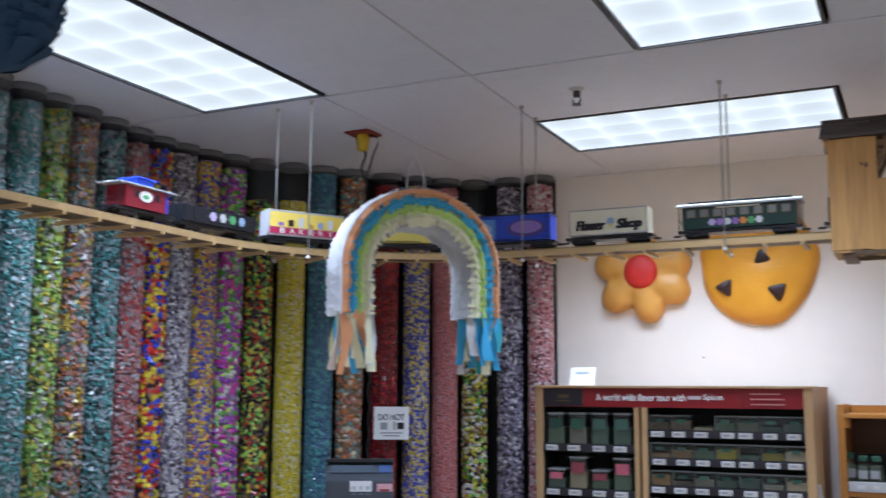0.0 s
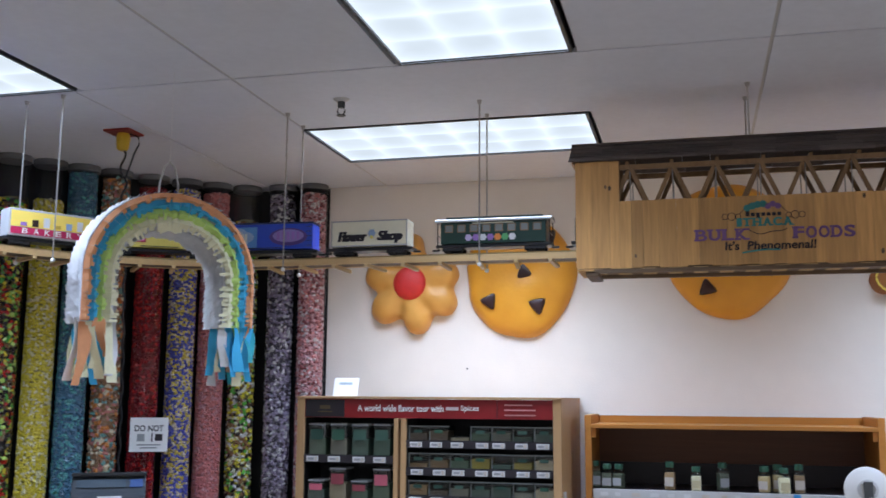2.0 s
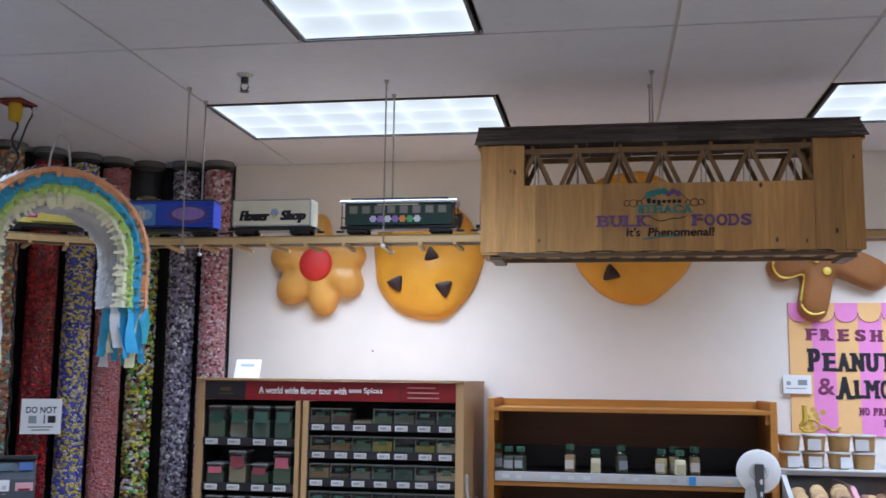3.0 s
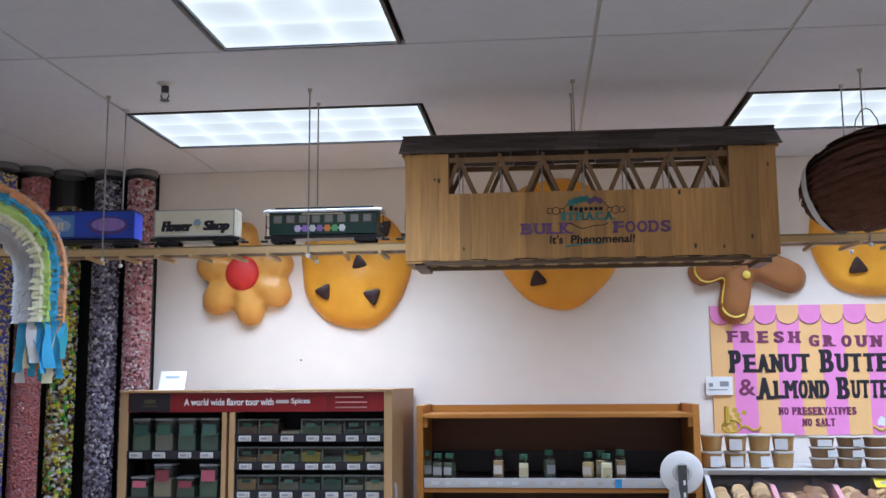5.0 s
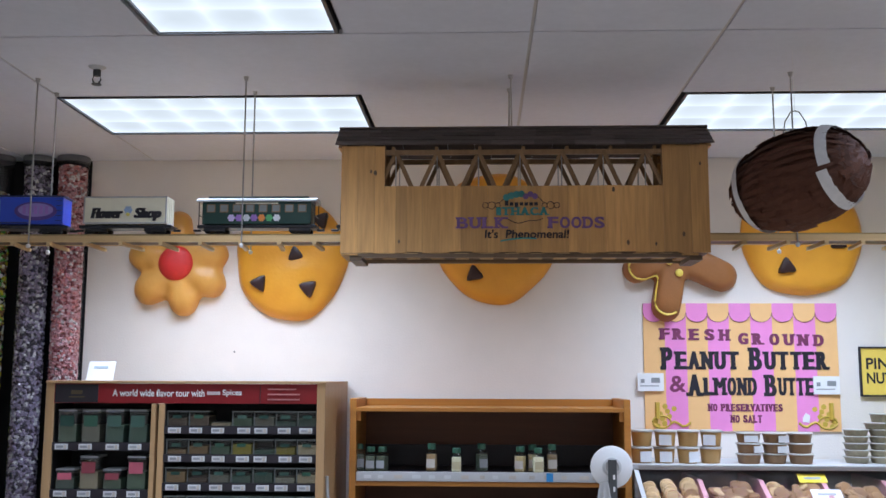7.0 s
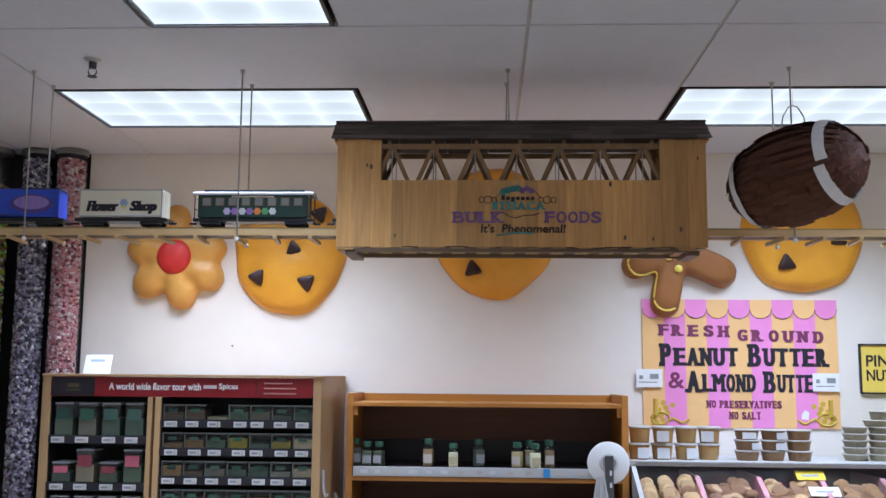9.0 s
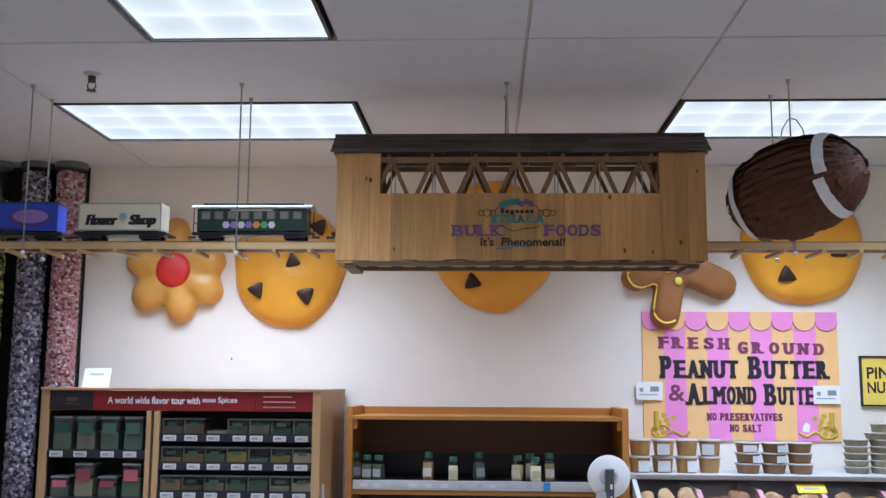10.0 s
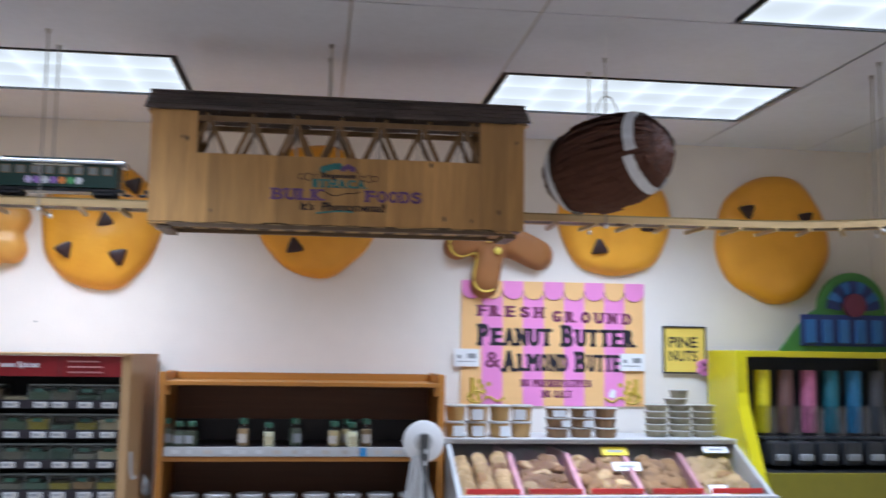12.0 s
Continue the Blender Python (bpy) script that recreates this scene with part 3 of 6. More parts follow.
def covered_bridge():
    t = thing("covered_bridge", "honey-coloured wooden model covered bridge with dark shingle roof", "model bridge", pose((BX0 + BX1) / 2, TY, BZ0))
    back = t.matrix_basis.inverted()

    def put(name, bm, m, label="", bevel=0.0):
        return part(name, bm, m, t, label, bevel=bevel, place=back)
    rng = random.Random(5)
    for y0, y1 in ((BF, BF + 0.010), (BB - 0.010, BB)):
        x = BX0
        while x < BX1 - 0.001:
            w = rng.choice((0.036, 0.042, 0.05, 0.056, 0.062))
            x1 = min(x + w, BX1)
            if BX1 - x1 < 0.02:
                x1 = BX1
            for edge in (WX0, WX1):
                if x < edge - 0.004 and x1 > edge + 0.004 or abs(x1 - edge) < 0.012:
                    x1 = edge
            top = WZ0 if WX0 - 0.001 <= x and x1 <= WX1 + 0.001 else BZ1 - 0.004
            d = rng.uniform(0, 0.0022)
            put("plank", boxes((x + 0.0002, x1 - 0.0002, y0 + d, y1 + d, BZ0 + rng.uniform(-0.004, 0.003), top + rng.uniform(-0.001, 0.001))), M_PLANK)
            x = x1
    for k, (x, y, z) in enumerate(((-0.105, 0, 2.435), (-0.09, 0, 2.43), (0.0, 0, 2.175), (0.83, 0, 2.17), (0.93, 0, 2.165), (1.03, 0, 2.20), (1.095, 0, 2.46), (0.78, 0, 2.365))):
        bm = bmesh.new()
        rod(bm, (x, BF - 0.0015, z), (x + 0.001, BF + 0.004, z), 0.0055 if k % 2 else 0.004, 8)
        bmesh.ops.scale(bm, vec=(1, 1, 1.8), space=Matrix.Translation((-x, 0, -z)), verts=bm.verts[:])
        put("knot", bm, M_BEAM, "dark knot in the wood")
    # posts and trusses inside each long side
    for y in (BF + 0.018, BB - 0.018):
        put("top_chord", boxes((WX0 - 0.1, WX1 + 0.1, y - 0.007, y + 0.007, 2.500, 2.518)), M_TRUSS)
        n = 6
        for i in range(n + 1):
            xc = WX0 + 0.040 + 0.1525 * i
            for sgn in (-1, 1):
                bm = bmesh.new()
                ln = 0.20
                box(bm, -0.0075, 0.0075, y - 0.005 + 0.006 * sgn, y + 0.005 + 0.006 * sgn, -ln, 0.0, pose(xc, 0, 2.512, 0, 24 * sgn, 0))
                put("brace", bm, M_TRUSS)
            bm = bmesh.new()
            rod(bm, (xc, y, 2.30), (xc, y, 2.52), 0.0022, 6)
            put("tie_rod", bm, M_ROD)
    for x in (BX0 + 0.01, WX0 - 0.005, WX1 + 0.005, BX1 - 0.01):
        for y in (BF + 0.018, BB - 0.018):
            put("post", boxes((x - 0.008, x + 0.008, y - 0.008, y + 0.008, BZ0, BZ1 - 0.004)), M_TRUSS)
    for i in range(9):
        x = BX0 + 0.03 + (BX1 - BX0 - 0.06) * i / 8
        put("tie_beam", boxes((x - 0.006, x + 0.006, BF + 0.01, BB - 0.01, 2.516, 2.530)), M_TRUSS)
    # floor beams below
    for y in (BF + 0.012, BB - 0.012):
        put("floor_beam", boxes((BX0 + 0.04, BX1 - 0.07, y - 0.010, y + 0.010, BZ0 - 0.018, BZ0 - 0.005)), M_BEAM, "dark stained floor beam")
    put("bridge_floor", boxes((BX0 + 0.01, BX1 - 0.01, BF + 0.012, BB - 0.012, BZ0 - 0.004, BZ0 + 0.006)), M_BEAM)
    for i in range(14):
        x = BX0 + 0.05 + i * 0.092
        put("floor_slat", boxes((x, x + 0.05, BF + 0.003, BB - 0.003, BZ0 - 0.0055, BZ0 - 0.0045 + 0.002)), M_RUNGWOOD)
    for x in (BX0 + 0.035, BX1 - 0.075):
        put("end_block", boxes((x - 0.03, x + 0.03, BF - 0.004, BB + 0.004, BZ0 - 0.012, BZ0 - 0.004)), M_PLANK, bevel=0.001)
        put("support_block", boxes((x, x + 0.045, BF + 0.002, BB - 0.002, BZ0 - 0.029, BZ0 - 0.012)), M_BEAM, bevel=0.002)
    # roof: overlapping courses of shingle boards on both slopes
    ridge, eave, ov = 2.614, 2.524, 0.022
    n = 4
    for side in (-1, 1):
        for k in range(n):
            a, b = k / n, (k + 1.12) / n
            y0, y1 = TY + side * (0.118 * (1 - a)), TY + side * (0.118 * (1 - min(b, 1)))
            z0, z1 = eave + (ridge - eave) * a + 0.006, eave + (ridge - eave) * min(b, 1) + 0.001
            x = BX0 - ov
            while x < BX1 + ov:
                w = rng.uniform(0.10, 0.22)
                x1 = min(x + w, BX1 + ov)
                if BX1 + ov - x1 < 0.05:
                    x1 = BX1 + ov
                bm = bmesh.new()
                e = rng.uniform(-0.002, 0.002)
                v = [bm.verts.new(p) for p in ((x, y0, z0 + e), (x1 - 0.001, y0, z0 + e), (x1 - 0.001, y1, z1), (x, y1, z1))]
                fc = bm.faces.new(v)
                ex = bmesh.ops.extrude_face_region(bm, geom=[fc])
                bmesh.ops.translate(bm, vec=(0, 0, 0.006), verts=[q for q in ex["geom"] if isinstance(q, bmesh.types.BMVert)])
                put("shingle", bm, M_SHINGLE)
                x = x1
    bm = bmesh.new()
    prism(bm, [(BX0 - ov, ridge + 0.004), (BX1 + ov, ridge + 0.004), (BX1 + ov, ridge + 0.012), (BX0 - ov, ridge + 0.012)], TY - 0.012, TY + 0.012)
    put("ridge_cap", bm, M_SHINGLE)
    for x in (BX0 - 0.012, BX1 + 0.004):
        bm = bmesh.new()
        v0 = [bm.verts.new((x, y, z)) for y, z in ((TY - 0.108, eave), (TY + 0.108, eave), (TY, ridge - 0.002))]
        v1 = [bm.verts.new((x + 0.008, y, z)) for y, z in ((TY - 0.108, eave), (TY + 0.108, eave), (TY, ridge - 0.002))]
        for f in ((v0[0], v0[1], v0[2]), (v1[2], v1[1], v1[0]), (v0[0], v1[0], v1[1], v0[1]), (v0[1], v1[1], v1[2], v0[2]), (v0[2], v1[2], v1[0], v0[0])):
            bm.faces.new(f)
        put("gable", bm, M_PLANK)
    # painted sign on the front
    purple, teal = mat("purple_paint", (0.19, 0.095, 0.25), 0.6), mat("teal_paint", (0.05, 0.25, 0.24), 0.6)

    def letters(words, m, x, z, w, h, sl=0.0):
        ob = lettering("lettering", words, m, t, x, BF - 0.001, z, w, h, 0.001, slant=sl)
        ob.matrix_basis = back
    slab_letters("BULK", purple, t, 0.211, BF, 2.222, 0.185, 0.041, back, 0.05)
    slab_letters("FOODS", purple, t, 0.543, BF, 2.222, 0.208, 0.042, back, 0.05)
    slab_letters("ITHACA", teal, t, 0.354, BF, 2.270, 0.192, 0.030, back, 0.10)
    letters("It's  Phenomenal!", M_INK, 0.312, 2.186, 0.306, 0.032, 0.08)
    for k in range(7):
        put("painted_bar", boxes((0.386 + k * 0.0178, 0.399 + k * 0.0178, BF - 0.002, BF - 0.001, 2.306 - 0.006 * (k == 2), 2.318 + 0.008 * (k == 0))), M_INK)
    bm = bmesh.new()
    for i in range(4):
        a = 0.392 + i * 0.018
        rod(bm, (a, BF - 0.0022, 2.336 + 0.013 * math.sin(i * 0.52)), (a, BF - 0.001, 2.336 + 0.013 * math.sin(i * 0.52)), 0.013, 9)
    put("painted_flowers", bm, teal)
    bm = bmesh.new()
    for i in range(3):
        rod(bm, (0.462 + i * 0.017, BF - 0.0022, 2.340 + 0.008 * (i % 2)), (0.462 + i * 0.017, BF - 0.001, 2.340 + 0.008 * (i % 2)), 0.011, 9)
    put("painted_flowers", bm, purple)
    bm = bmesh.new()
    for x, r in ((0.315, .010), (0.338, .013), (0.36, .009), (0.53, .009), (0.552, .013), (0.575, .010)):
        for k in range(14):
            a, b = k * math.tau / 14, (k + 1) * math.tau / 14
            box(bm, -0.001, 0.001 + r * 0.40, -0.0005, 0.0005, -0.001, 0.001, pose(x + r * math.cos(a), BF - 0.0012, 2.307 + r * math.sin(a), 0, -math.degrees(a) - 90, 0))
    tube_path(bm, [(0.37 + 0.155 * k / 12, BF - 0.001, 2.262 - 0.018 * math.sin(k / 12 * math.pi) + 0.004 * math.sin(k)) for k in range(13)], 0.0014, 6)
    tube_path(bm, [(0.365, BF - 0.001, 2.315), (0.385, BF - 0.001, 2.335), (0.40, BF - 0.001, 2.352)], 0.0012, 6)
    tube_path(bm, [(0.53, BF - 0.001, 2.315), (0.51, BF - 0.001, 2.335), (0.495, BF - 0.001, 2.352)], 0.0012, 6)
    put("painted_scroll", bm, M_INK)
    bm = bmesh.new()
    tube_path(bm, [(0.37 + 0.13 * k / 8, BF - 0.001, 2.176 + 0.010 * math.sin(k / 8 * 2.2)) for k in range(9)], 0.003, 6)
    put("painted_swash", bm, teal)


covered_bridge()


# ---- giant cookies on the wall ----
def puffy(bm, cx, cz, outline, depth, rings=12, seg=72, dents=(), seed=0.0, flat=2.6):
    """A swelling form on the wall: outline(angle) gives its radius; it bulges towards the shop."""
    rows = []
    for i in range(rings + 1):
        q = i / rings
        row = []
        for k in range(seg):
            a = k * math.tau / seg
            r = outline(a) * q
            x, z = cx + r * math.cos(a), cz + r * math.sin(a)
            h = depth * max(0.0, 1 - q ** flat) ** 0.5
            h += 0.006 * noise.noise((x * 9, z * 9, seed)) * (1 - q * q)
            for dx, dz, dr, dd in dents:
                h -= dd * math.exp(-((x - dx) ** 2 + (z - dz) ** 2) / (dr * dr)) * (1 - q ** 6)
            row.append(bm.verts.new((x, WALL_Y - 0.012 - h, z)))
        rows.append(row)
    bm.faces.new([v for v in rows[1]])
    for v in rows[0]:
        bm.verts.remove(v)
    for a, b in zip(rows[1:], rows[2:]):
        for k in range(seg):
            bm.faces.new((a[k], a[(k + 1) % seg], b[(k + 1) % seg], b[k]))
    back = [bm.verts.new((v.co.x, WALL_Y - 0.001, v.co.z)) for v in rows[-1]]
    for k in range(seg):
        bm.faces.new((rows[-1][k], rows[-1][(k + 1) % seg], back[(k + 1) % seg], back[k]))
    bm.faces.new(back[::-1])


def chip(bm, x, z, y, s, turn):
    """A three-sided chocolate chip with rounded corners and a gently domed face."""
    pts = []
    for k in range(3):
        a = radians(turn + 120 * k)
        for d in (-0.28, 0.0, 0.28):
            r = s * (1.0 if d == 0 else 0.84)
            pts.append((r * math.cos(a + d), r * math.sin(a + d)))
    rings = [[bm.verts.new((x + px * q, y + dy, z + pz * q)) for px, pz in pts] for q, dy in ((1.0, 0.03), (1.0, -0.006), (0.9, -0.014), (0.5, -0.018))]
    n = len(pts)
    for a, b in zip(rings, rings[1:]):
        for k in range(n):
            bm.faces.new((a[k], a[(k + 1) % n], b[(k + 1) % n], b[k]))
    bm.faces.new(rings[-1])
    bm.faces.new(rings[0][::-1])


def chip_cookie(cx, cz, w, h, chips, seed, label):
    t = thing("giant_cookie", label, "cookie decoration", pose(cx, WALL_Y, cz), "giant cookies on the wall")
    back = t.matrix_basis.inverted()

    def outline(a):
        return 1 / math.sqrt((math.cos(a) / w) ** 2 + (math.sin(a) / h) ** 2) * (1 + 0.014 * math.sin(3 * a + seed) + 0.018 * math.sin(5 * a + seed * 2.1) + 0.008 * math.sin(9 * a + seed))
    bm = bmesh.new()
    puffy(bm, cx, cz, outline, 0.075, dents=[(x, z, 0.05, 0.016) for x, z, *_ in chips], seed=seed)
    part("cookie_body", bm, M_COOKIE, t, smooth=True, place=back)
    for x, z, s, turn in chips:
        bm = bmesh.new()
        chip(bm, x, z, WALL_Y - 0.066, s * 0.97, turn)
        part("chocolate_chip", bm, M_CHIP, t, "dark chocolate chip", smooth=True, place=back)


chip_cookie(-0.665, 2.285, 0.285, 0.315, [(-0.567, 2.130, 0.052, -80), (-0.815, 2.155, 0.050, -65), (-0.635, 2.300, 0.048, -20), (-0.51, 2.475, 0.05, 50)], 0.6, "giant golden chocolate chip cookie hung on the wall")
chip_cookie(0.375, 2.390, 0.305, 0.335, [(0.265, 2.200, 0.050, 100), (0.545, 2.295, 0.05, -60), (0.20, 2.52, 0.05, 20), (0.52, 2.55, 0.045, 80)], 1.2, "giant golden chip cookie hung behind the bridge")
chip_cookie(1.900, 2.395, 0.300, 0.305, [(1.805, 2.235, 0.052, 95), (2.06, 2.355, 0.05, -30), (1.78, 2.53, 0.045, 10)], 2.9, "giant golden chip cookie hung above the poster")
chip_cookie(2.760, 2.310, 0.315, 0.340, [(2.60, 2.45, 0.05, 40), (2.92, 2.42, 0.05, 160)], 4.0, "giant golden chip cookie hung near the corner")


def flower_cookie():
    cx, cz = -1.238, 2.254
    t = thing("flower_cookie", "giant flower-shaped sugar cookie with a red gumdrop centre", "cookie decoration", pose(cx, WALL_Y, cz), "giant cookies on the wall")
    back = t.matrix_basis.inverted()

    petals = [(radians(94), 0.208, 0.070), (radians(16), 0.184, 0.070), (radians(-30), 0.192, 0.072), (radians(-82), 0.194, 0.070), (radians(-140), 0.198, 0.078), (radians(166), 0.200, 0.072)]

    def inside(x, z):
        best = math.hypot(x, z) - 0.168
        for a, r, w in petals:
            d = math.hypot(x - r * math.cos(a), z - r * math.sin(a)) - w
            k = 0.060
            hh = max(k - abs(best - d), 0) / k
            best = min(best, d) - hh * hh * k * 0.25
        return best

    def outline(a):
        r = 0.06
        while inside(r * math.cos(a), r * math.sin(a)) < 0 and r < 0.4:
            r += 0.002
        return r
    edge = sorted(a for a, r, w in petals)
    mids = [(a + b) / 2 for a, b in zip(edge, edge[1:] + [edge[0] + math.tau])]
    dents = [(cx + 0.150 * math.cos(a), cz + 0.150 * math.sin(a), 0.036, 0.020) for a in mids] + [(cx, cz, 0.09, 0.03)]
    bm = bmesh.new()
    puffy(bm, cx, cz, outline, 0.085, rings=16, seg=120, dents=dents, seed=7.0, flat=3.4)
    part("cookie_body", bm, M_FLOWERCOOKIE, t, smooth=True, place=back)
    bm = bmesh.new()
    lathe(bm, [(0.082, 0.0), (0.090, 0.015), (0.087, 0.033), (0.073, 0.048), (0.045, 0.057), (0.015, 0.060)], 28)
    part("gumdrop", bm, M_GUM, t, "glossy red gumdrop", smooth=True, place=back @ pose(cx, WALL_Y - 0.055, cz, 90, 0, 0))


flower_cookie()


def gingerbread_man():
    """One plain form: a body with five rounded limbs, and icing lines in a second material."""
    cx, cz = 1.265, 2.300
    limbs = [((1.078, 2.228), 0.068), ((1.218, 2.040), 0.072), ((1.495, 2.195), 0.078), ((1.32, 2.44), 0.06), ((1.25, 2.58), 0.10), ((1.08, 2.46), 0.07)]

    def dist(x, z):
        best = math.hypot(x - cx, z - cz) - 0.10
        for (ex, ez), w in limbs:
            dx, dz = ex - cx, ez - cz
            u = max(0, min(1, ((x - cx) * dx + (z - cz) * dz) / (dx * dx + dz * dz)))
            d = math.hypot(x - cx - u * dx, z - cz - u * dz) - w
            k = 0.035
            hh = max(k - abs(best - d), 0) / k
            best = min(best, d) - hh * hh * k * 0.25
        return best

    def outline(a):
        r = 0.05
        while dist(cx + r * math.cos(a), cz + r * math.sin(a)) < 0 and r < 0.6:
            r += 0.003
        return r
    bm = bmesh.new()
    puffy(bm, cx, cz, outline, 0.07, rings=10, seg=120, seed=3.0, flat=5.0)
    k = len(bm.faces)
    pts = []
    for i in range(38):
        a = radians(188 + i * 2.2)
        r = outline(a) * 0.90
        pts.append((cx + r * math.cos(a), WALL_Y - 0.012 - 0.07 * (1 - 0.9 ** 5) ** 0.5, cz + r * math.sin(a)))
    tube_path(bm, pts, 0.0055, 8)
    for x, z in ((1.228, 2.262), (1.275, 2.203)):
        lathe_pts = [(0.020, 0.0), (0.018, 0.008), (0.010, 0.012)]
        n0 = len(bm.verts)
        lathe(bm, lathe_pts, 14)
        bm.verts.ensure_lookup_table()
        bmesh.ops.transform(bm, matrix=pose(x, WALL_Y - 0.086, z, 90, 0, 0), verts=bm.verts[n0:])
    bm.faces.ensure_lookup_table()
    for f in bm.faces[k:]:
        f.material_index = 1
    me = finish("gingerbread_cookie", bm, [M_GINGER, M_ICING], smooth=True)
    tagged(new("gingerbread_cookie", me), "giant brown gingerbread cookie with yellow icing lines", "cookie decoration", "giant cookies on the wall")


gingerbread_man()


# ---- posters on the wall ----
def peanut_poster():
    x0, x1, z0, z1, y = 1.105, 2.055, 1.432, 2.058, WALL_Y - 0.008
    t = thing("peanut_butter_poster", "pink and tan striped poster advertising peanut and almond butter", "poster", pose(x0, WALL_Y, z0))
    back = t.matrix_basis.inverted()

    def put(name, bm, m, label=""):
        return part(name, bm, m, t, label, place=back)

    def words(s, m, x, z, w, h):
        lettering("lettering", s, m, t, x, y - 0.001, z, w, h, 0.001).matrix_basis = back
    def slab(s, m, x, z, w, h):
        slab_letters(s, m, t, x, y, z, w, h, back)
    put("board", boxes((x0, x1, y, WALL_Y - 0.001, z0, z1)), M_TAN)
    n = 9
    w = (x1 - x0) / n
    for i in range(1, n, 2):
        put("stripe", boxes((x0 + i * w, x0 + (i + 1) * w, y - 0.0015, y - 0.0005, z0, z1 - 0.02)), M_PINK, "pink stripe")
    for i in range(n):
        xc = x0 + (i + 0.5) * w
        pts = [(xc - w / 2, z1), (xc + w / 2, z1)] + [(xc + w / 2 * math.cos(a), z1 - 0.045 - w * 0.45 * math.sin(a)) for a in [k * math.pi / 10 for k in range(11)]]
        bm = bmesh.new()
        prism(bm, pts, y - 0.005, y - 0.0025)
        put("scallop", bm, M_PINK if i % 2 == 0 else M_TAN, "rounded awning scallop")
        bm = bmesh.new()
        tube_path(bm, [(xc + w / 2 * math.cos(a), y - 0.004, z1 - 0.045 - w * 0.45 * math.sin(a)) for a in [k * math.pi / 10 for k in range(11)]], 0.0015, 5)
        put("scallop_edge", bm, M_PLUM)
    rise = [(-0.004, c) for c in "FRESH"] + [(-0.02, c) for c in "GROUND"]
    xs = [1.185, 1.250, 1.330, 1.405, 1.478, 1.570, 1.640, 1.722, 1.792, 1.862, 1.938]
    for (dz, c), x in zip(rise, xs):
        slab(c, M_PLUM, x, 1.883 + dz - 0.02 * (x - 1.18), 0.056, 0.056)
    slab("P", M_INK, 1.190, 1.730, 0.062, 0.110)
    slab("EANUT", M_INK, 1.258, 1.732, 0.320, 0.088)
    slab("B", M_INK, 1.620, 1.730, 0.070, 0.110)
    slab("UTTER", M_INK, 1.694, 1.732, 0.315, 0.088)
    words("&", M_PLUM, 1.228, 1.620, 0.080, 0.080)
    slab("A", M_INK, 1.318, 1.602, 0.072, 0.105)
    slab("LMOND", M_INK, 1.394, 1.606, 0.265, 0.086)
    slab("B", M_INK, 1.692, 1.602, 0.064, 0.105)
    slab("UTTE", M_INK, 1.758, 1.606, 0.175, 0.086)
    slab("NO PRESERVATIVES", M_PLUM, 1.412, 1.528, 0.365, 0.036)
    slab("NO SALT", M_PLUM, 1.520, 1.474, 0.155, 0.036)
    for xa, sgn in ((1.165, 1), (2.010, -1)):
        bm = bmesh.new()
        tube_path(bm, [(xa + sgn * (0.02 + 0.045 * math.cos(a)), y - 0.0015, 1.475 + 0.03 * math.sin(a)) for a in [k * 0.5 for k in range(14)]], 0.005, 5)
        tube_path(bm, [(xa + sgn * 0.0, y - 0.0015, 1.57 - k * 0.02) for k in range(5)], 0.012, 6)
        tube_path(bm, [(xa + sgn * (0.06 + k * 0.02), y - 0.0015, 1.465 + 0.012 * math.sin(k * 1.4)) for k in range(6)], 0.007, 5)
        for k in range(9):
            rod(bm, (xa + sgn * (0.03 * math.sin(k * 2.1) + 0.008 * k), y - 0.002, 1.455 + 0.012 * k), (xa + sgn * (0.03 * math.sin(k * 2.1) + 0.008 * k), y - 0.0008, 1.455 + 0.012 * k), 0.013, 9)
        put("ornament", bm, M_GOLD, "mustard scroll ornament")
    bm = bmesh.new()
    prism(bm, [(1.868, 1.478), (1.90, 1.474), (1.905, 1.51), (1.885, 1.522), (1.87, 1.50)], y - 0.003, y - 0.001)
    put("torn_patch", bm, M_PAPER, "torn white patch")


peanut_poster()


def card(x, z, w, h, y, name="price_card"):
    t = thing(name, "small white price card on the wall", "price card", pose(x, y, z), "price cards")
    part("card", boxes((0, w, -0.004, 0, 0, h)), M_PAPER, t, bevel=0.0008)
    part("printed_bar", boxes((w * 0.12, w * 0.26, -0.0052, -0.0042, h * 0.45, h * 0.66)), M_GREY, t)
    part("printed_bar", boxes((w * 0.52, w * 0.85, -0.0052, -0.0042, h * 0.46, h * 0.74)), M_GREY, t)
    part("printed_bar", boxes((w * 0.10, w * 0.80, -0.0052, -0.0042, h * 0.26, h * 0.31)), M_GREY, t)


card(1.070, 1.625, 0.128, 0.088, WALL_Y - 0.016)
card(1.925, 1.612, 0.128, 0.088, WALL_Y - 0.016)


